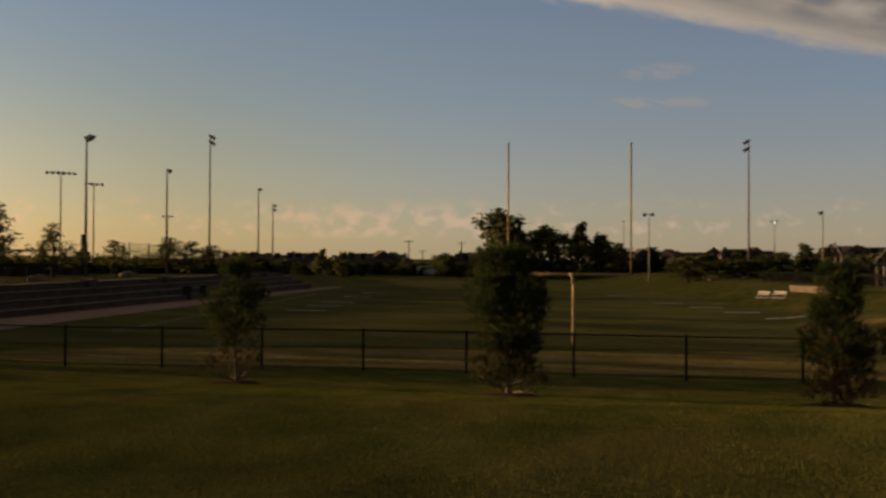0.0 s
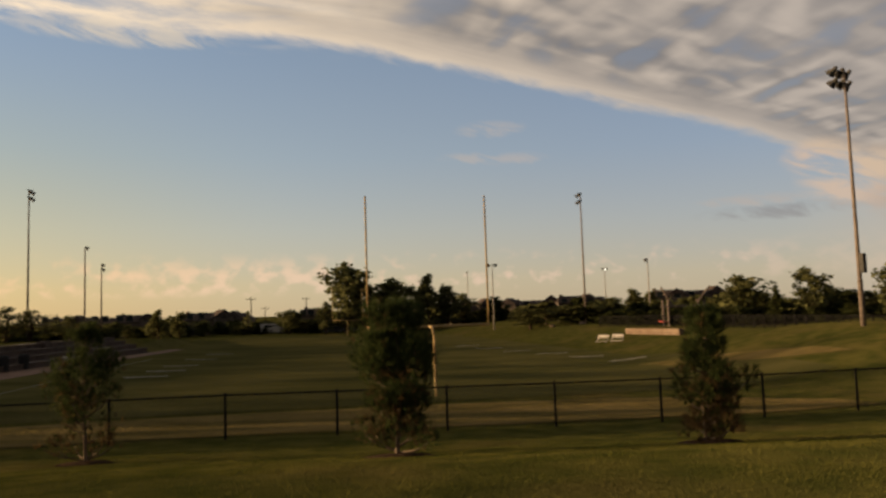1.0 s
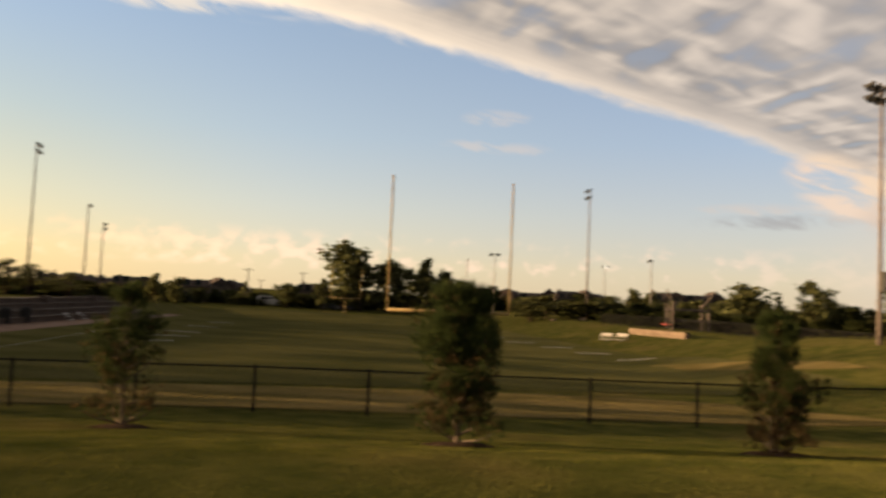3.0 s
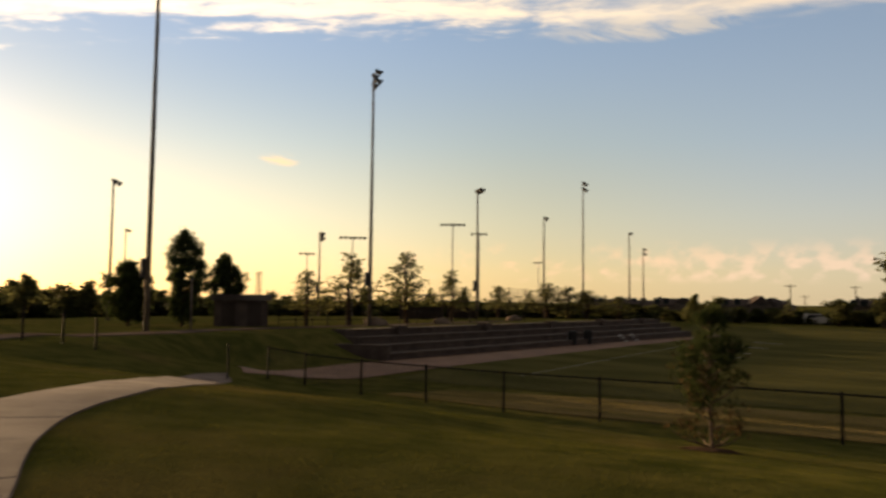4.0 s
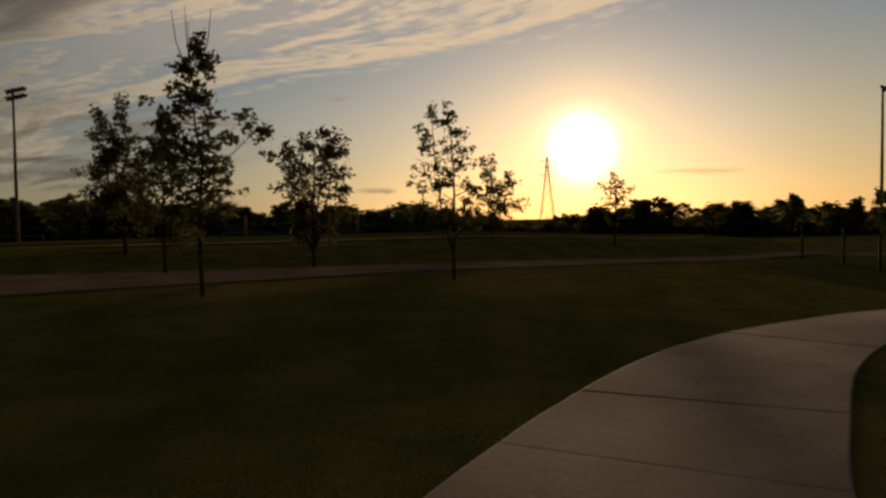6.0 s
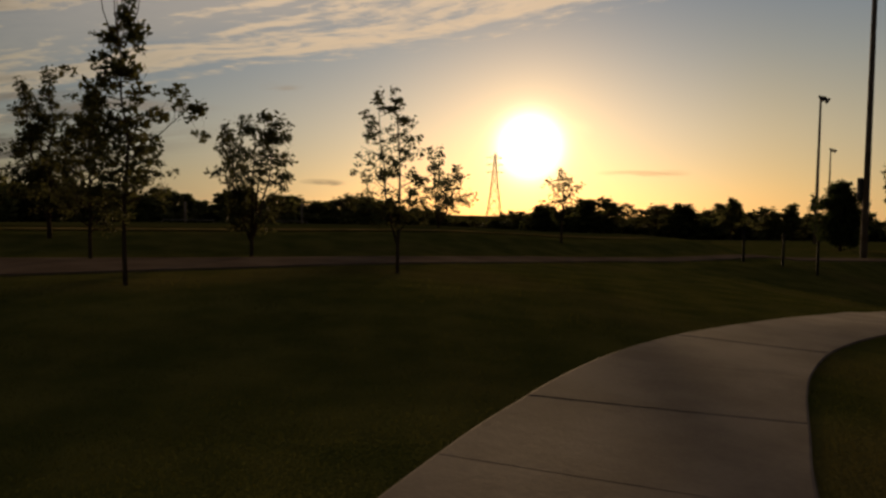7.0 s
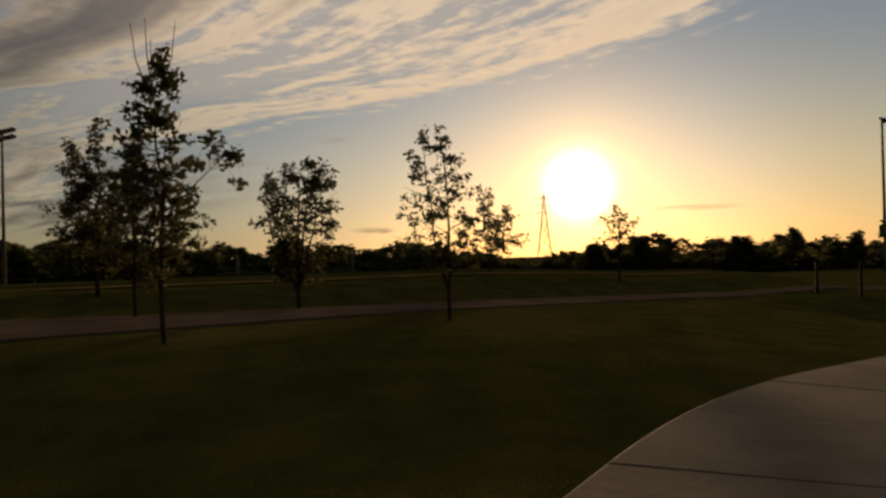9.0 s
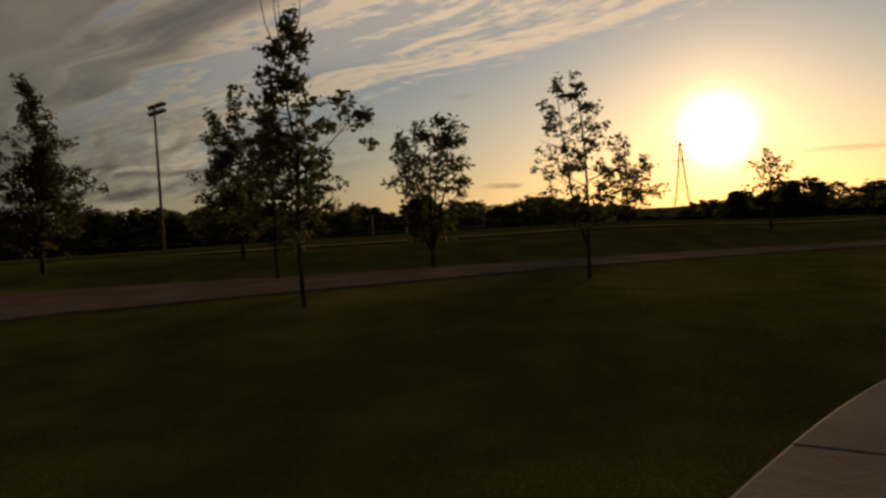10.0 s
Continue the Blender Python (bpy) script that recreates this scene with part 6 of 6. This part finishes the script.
def soccer_goal(x, y, rz):
    ob = thing("soccer_goal", "grey steel soccer goal frame on the far pitch", "goal", x, y, None, rz, "soccer goals in the west")
    part("frame_bar", rods(((-3.66, 0, 2.44), (3.66, 0, 2.44), 0.05), n=8), STEEL, ob)
    for s in (-3.66, 3.66):
        part("upright", rods(((s, 0, 0), (s, 0, 2.44), 0.05), n=8), STEEL, ob)
        part("stay", rods(((s, 0, 2.4), (s, 1.8, 0.03), 0.03), n=6), STEEL, ob)
    part("ground_bar", rods(((-3.66, 1.8, 0.04), (3.66, 1.8, 0.04), 0.03), n=6), STEEL, ob)


soccer_goal(*spot(EYE_W, -110.3, 118), 110)
soccer_goal(*spot(EYE_W, -125.6, 120), 126)
soccer_goal(*spot(EYE_W, -103.5, 120), 104)
for b, d, z in ((-110.6, 60, 2.75), (-102.2, 66, 2.9)):
    x, y = spot(EYE_W, b, d)
    ob = thing("pitch_post", "thin pale steel post at the pitch", "post", x, y, group="posts at the pitch")
    part("shaft", rods(((0, 0, -0.1), (0, 0, z - hz(x, y)), 0.1), n=10), BROWNPOLE, ob, smooth=True)
    part("cap", rods(((0, 0, z - hz(x, y)), (0, 0, z - hz(x, y) + 0.08), 0.11, 0.06), n=10), STEEL, ob)
pyl = thing("pylon", "lattice electricity pylon against the sunset", "pylon", -447, 20.0, -1.75, 5)
hgt = 40.0


def half(z):
    return 4.2 * (1 - z / hgt) ** 1.4 + 0.55


legs = [0, 8, 15, 21, 26, 30, 33.5, 36.5, hgt]
for sx, sy in ((1, 1), (1, -1), (-1, 1), (-1, -1)):
    bm = bmesh.new()
    for a, b in zip(legs, legs[1:]):
        rod(bm, (sx * half(a), sy * half(a), a), (sx * half(b), sy * half(b), b), 0.16, n=4)
    part("leg", bm, BROWNPOLE, pyl)
for k in range(4):
    rot = Matrix.Rotation(k * math.pi / 2, 3, "Z")
    bm = bmesh.new()
    for a, b in zip(legs, legs[1:]):
        rod(bm, rot @ Vector((half(a), half(a), a)), rot @ Vector((-half(b), half(b), b)), 0.09, n=4)
        rod(bm, rot @ Vector((-half(a), half(a), a)), rot @ Vector((half(b), half(b), b)), 0.09, n=4)
        rod(bm, rot @ Vector((-half(b), half(b), b)), rot @ Vector((half(b), half(b), b)), 0.08, n=4)
    part("lattice", bm, BROWNPOLE, pyl)
for z in (29, 33.5, 37.5):
    bm = bmesh.new()
    for s in (-1, 1):
        rod(bm, (0, 0, z + 0.8), (0, s * 5.0, z), 0.12, n=4)
        rod(bm, (0, 0, z - 0.6), (0, s * 5.0, z), 0.10, n=4)
    part("crossarm", bm, BROWNPOLE, pyl)

# ---- north: houses, vehicles, utility poles ----


def house(x, y, rz, w, d, h, ridge, seed, label="two-storey suburban house with a dark shingle roof"):
    rng = np.random.default_rng(seed)
    ob = thing("house", label, "house", x, y, None, rz, "suburban houses beyond the field")
    part("house_body", shape((0, 0, h / 2 - 0.1, w, d, h + 0.2)), SIDING, ob)
    bm = bmesh.new()
    e = 0.5
    vs = [bm.verts.new(p) for p in ((-w / 2 - e, -d / 2 - e, h), (w / 2 + e, -d / 2 - e, h), (w / 2 + e, d / 2 + e, h), (-w / 2 - e, d / 2 + e, h), (-w / 2 + 1.5, 0, h + ridge), (w / 2 - 1.5, 0, h + ridge))]
    for f in ((0, 1, 5, 4), (2, 3, 4, 5), (1, 2, 5), (3, 0, 4), (3, 2, 1, 0)):
        bm.faces.new([vs[i] for i in f])
    roof = part("roof", bm, ROOF, ob)
    part("gable", shape((w * 0.22, -d / 2 - 0.6, h * 0.72, w * 0.34, 1.4, h * 0.9)), SIDING, ob)
    bm = bmesh.new()
    g = w * 0.2
    vs = [bm.verts.new(p) for p in ((w * 0.22 - g, -d / 2 - 1.7, h * 1.17), (w * 0.22 + g, -d / 2 - 1.7, h * 1.17), (w * 0.22, -d / 2 - 1.7, h * 1.17 + g * 0.7), (w * 0.22 - g, 0, h * 1.17), (w * 0.22 + g, 0, h * 1.17), (w * 0.22, 0, h * 1.17 + g * 0.7))]
    for f in ((0, 1, 2), (0, 2, 5, 3), (1, 4, 5, 2)):
        bm.faces.new([vs[i] for i in f])
    part("gable_roof", bm, ROOF, ob)
    for z in (1.2, 3.9):
        for x_ in (-0.36, -0.16, 0.22):
            win = part("window", shape((x_ * w, -d / 2 - (1.32 if x_ > 0 else 0.02), z + 0.6, 1.3, 0.06, 1.3)), DARKGLASS, ob)
            part("window_frame", shape((x_ * w, -d / 2 - (1.305 if x_ > 0 else 0.005), z + 0.6, 1.56, 0.06, 1.56)), METALROOF, win)
    part("chimney", shape((-w * 0.3, d * 0.15, h + ridge * 0.7, 0.8, 0.8, 1.8)), STONE, roof)
    return ob


for i, (b, d, w, h) in enumerate(((-26.0, 205, 12, 4.0), (-24.8, 190, 10, 4.4), (-20.2, 190, 13, 4.4), (-18.7, 195, 12, 4.2), (-12.2, 185, 9, 4.8), (-0.6, 192, 12, 4.8), (1.9, 190, 11, 4.8), (4.4, 190, 16, 4.6), (7.2, 186, 10, 5.0), (8.6, 192, 11, 4.4), (13.9, 170, 9, 4.8), (15.9, 172, 13, 4.6), (-29.0, 200, 12, 4.2), (18.0, 185, 13, 4.6))):
    x, y = spot(EYE_N, b, d)
    house(x, y, -b + (i % 3 - 1) * 14, w, 9, h - 0.9, 1.7, i)


def vehicle(x, y, rz, L, W, H, nose, paint, label, name):
    """A car or van seen from afar: a shaped body, dark glass, wheels with rims, lamps."""
    ob = thing(name, label, "car", x, y, None, rz, "parked vehicles beyond the field")
    bm = bmesh.new()
    prof = [(-L / 2, 0.35), (-L / 2, H * 0.95), (-L / 2 + 0.3, H), (L / 2 - nose - 0.6, H), (L / 2 - nose, H * 0.62), (L / 2 - 0.15, H * 0.5), (L / 2, 0.35)]
    ring = [[bm.verts.new((px_, s * W / 2 * (0.86 if pz > H * 0.7 else 1.0), pz)) for px_, pz in prof] for s in (-1, 1)]
    n = len(prof)
    for i in range(n):
        bm.faces.new((ring[0][i], ring[0][(i + 1) % n], ring[1][(i + 1) % n], ring[1][i]))
    bm.faces.new(ring[0][::-1])
    bm.faces.new(ring[1])
    bmesh.ops.bevel(bm, geom=list(bm.edges), offset=0.06, segments=2, affect="EDGES")
    part("body", bm, paint, ob)
    for s in (-1, 1):
        part("side_glass", shape(((-nose) * 0.3, s * W * 0.46, H * 0.77, L * 0.55, 0.05, H * 0.24)), DARKGLASS, ob)
        part("headlight", shape((L / 2 - 0.08, s * W * 0.36, H * 0.4, 0.1, 0.3, 0.14)), WHITE, ob)
        for px_ in (-L * 0.32, L * 0.32):
            wheel = part("wheel", rods(((px_, s * W * 0.5, 0.34), (px_, s * W * 0.38, 0.34), 0.34), n=16), RUBBER, ob)
            part("rim", rods(((px_, s * W * 0.505, 0.34), (px_, s * W * 0.48, 0.34), 0.2), n=12), STEEL, wheel)


vehicle(*spot(EYE_N, -15.45, 172), 15, 5.4, 2.0, 2.2, 1.3, WHITE, "white van parked beyond the field", "van")
vehicle(*spot(EYE_N, -11.0, 168), 10, 4.6, 1.8, 1.45, 1.0, CARDARK, "dark parked car beyond the far goal", "car")
vehicle(*spot(EYE_N, -10.0, 169), 8, 4.6, 1.8, 1.6, 1.0, CARDARK, "dark parked car beyond the far goal", "car")
vehicle(*spot(EYE_N, -20.9, 172), 12, 4.6, 1.8, 1.45, 1.0, CARDARK, "dark parked car beyond the field", "car")
for b, el, d in ((-17.0, 1.4, 210), (-16.0, 0.65, 260), (-9.6 - 3.4, 1.3, 230)):
    x, y = spot(EYE_N, b, d)
    ob = thing("utility_pole", "wooden utility pole with a crossarm", "utility pole", x, y, group="utility poles")
    t = rise_to(d, el) - hz(x, y)
    part("pole", rods(((0, 0, -0.2), (0, 0, t), 0.18, 0.12), n=8), BARK, ob)
    part("crossarm", shape((0, 0, t - 0.5, 2.6, 0.14, 0.16)), BARK, ob)
    for s in (-1.1, 0, 1.1):
        part("insulator", rods(((s, 0, t - 0.42), (s, 0, t - 0.2), 0.06), n=6), STEEL, ob)

# ---- painted lines on the field ----


def painted(p, q, w, lift=0.05):
    a, b = Vector((*p, 0)), Vector((*q, 0))
    s = Vector((-(b - a).y, (b - a).x, 0)).normalized() * w / 2
    v, f, n = [], [], max(2, int((b - a).length / 1.0))
    for i in range(n + 1):
        c = a.lerp(b, i / n)
        for k in (-1, 1):
            e = c + s * k
            v.append((e.x, e.y, hz(e.x, e.y) + lift))
    for i in range(n):
        f.append((2 * i, 2 * i + 1, 2 * i + 3, 2 * i + 2))
    return mesh_of("line", v, f, LINE)


lines = tagged(new("field_lines"), "faded white lines on the turf", "field marking", kind="structure")
for cx, cy in ((5.1, 70.2), (7.8, 64.4), (9.9, 58.6), (11.9, 52.6), (2.6, 77.0), (0.2, 85.0)):
    part("line", painted((cx - 1.3, cy - 0.3), (cx + 1.3, cy + 0.3), 0.55), LINE, lines)
for cx, cy in ((-20.7, 50.4), (-21.7, 55.9), (-22.9, 61.5), (-24.6, 70.5), (-26.2, 80)):
    part("line", painted((cx - 1.4, cy - 0.3), (cx + 1.4, cy + 0.3), 0.5), LINE, lines)
part("line", painted((-22.5, 32), (-30, 72), 0.07), LINE, lines)

# ---- short grass near the path ----


def inside_path(x, y):
    a, b = resampled(curve_through(path_in, 0.25), 700), resampled(curve_through(path_out, 0.25), 700)
    mid = np.stack([a[np.hypot(*(a - q).T).argmin()] / 2 + q / 2 for q in b])
    wid = np.array([np.hypot(*(a - q).T).min() / 2 for q in b])
    out = np.zeros(len(x), bool)
    for i in range(0, len(x), 4000):
        d = np.hypot(x[i:i + 4000, None] - mid[None, :, 0], y[i:i + 4000, None] - mid[None, :, 1])
        j = d.argmin(1)
        out[i:i + 4000] = d[np.arange(len(j)), j] < wid[j] + 0.02
    return out


rng = np.random.default_rng(12)
lot = []
# denser and finer near the walk, sparser and taller tufts further out
for count, far0, far1, big in ((190000, 0.6, 5.0, 1.0), (290000, 5.0, 10.0, 1.1), (280000, 10.0, 18.0, 1.5), (120000, 18.0, 30.0, 2.4)):
    turn = rng.uniform(-155, 85, count) * math.pi / 180
    d = np.sqrt(rng.uniform(far0 ** 2, far1 ** 2, count))
    lot.append(np.stack([np.sin(turn) * d - 0.4, np.cos(turn) * d + 0.6, np.full(count, big)], 1))
g = np.concatenate(lot)
g = g[~inside_path(g[:, 0], g[:, 1])]
away = np.interp(g[:, 1], [p[1] for p in far_in], [p[0] for p in far_in]), np.interp(g[:, 1], [p[1] for p in far_out], [p[0] for p in far_out])
off = g[:, 1] - np.interp(g[:, 0], FENCE_X, FENCE_Y)
keep = (off < -0.3) | (g[:, 0] > 24)
g, away = g[keep], [w[keep] for w in away]
g = g[g[:, 0] > away[0]]
big, g = g[:, 2], g[:, :2]
n = len(g)
z = height(g[:, 0], g[:, 1])
a = rng.random(n) * 6.283
tall = rng.uniform(0.014, 0.030, n) * big ** 0.7 * (0.7 + 0.6 * (np.sin(g[:, 0] * 1.3) * np.sin(g[:, 1] * 1.7 + 1) * 0.5 + 0.5))
wide_ = rng.uniform(0.0014, 0.0028, n) * big ** 0.8
o = np.stack([np.cos(a), np.sin(a)], 1)
lean = rng.normal(size=(n, 2)) * 0.012 * big[:, None]
v = np.zeros((n, 3, 3))
v[:, 0, :2], v[:, 1, :2], v[:, 2, :2] = g - o * wide_[:, None], g + o * wide_[:, None], g + lean
v[:, 0, 2] = v[:, 1, 2] = z - 0.005
v[:, 2, 2] = z + tall
tagged(new("grass_blades", mesh_of("grass_blades", v.reshape(-1, 3).tolist(), np.arange(3 * n).reshape(-1, 3).tolist(), BLADE)), "short mown grass blades of the lawn", "grass", kind="stuff")
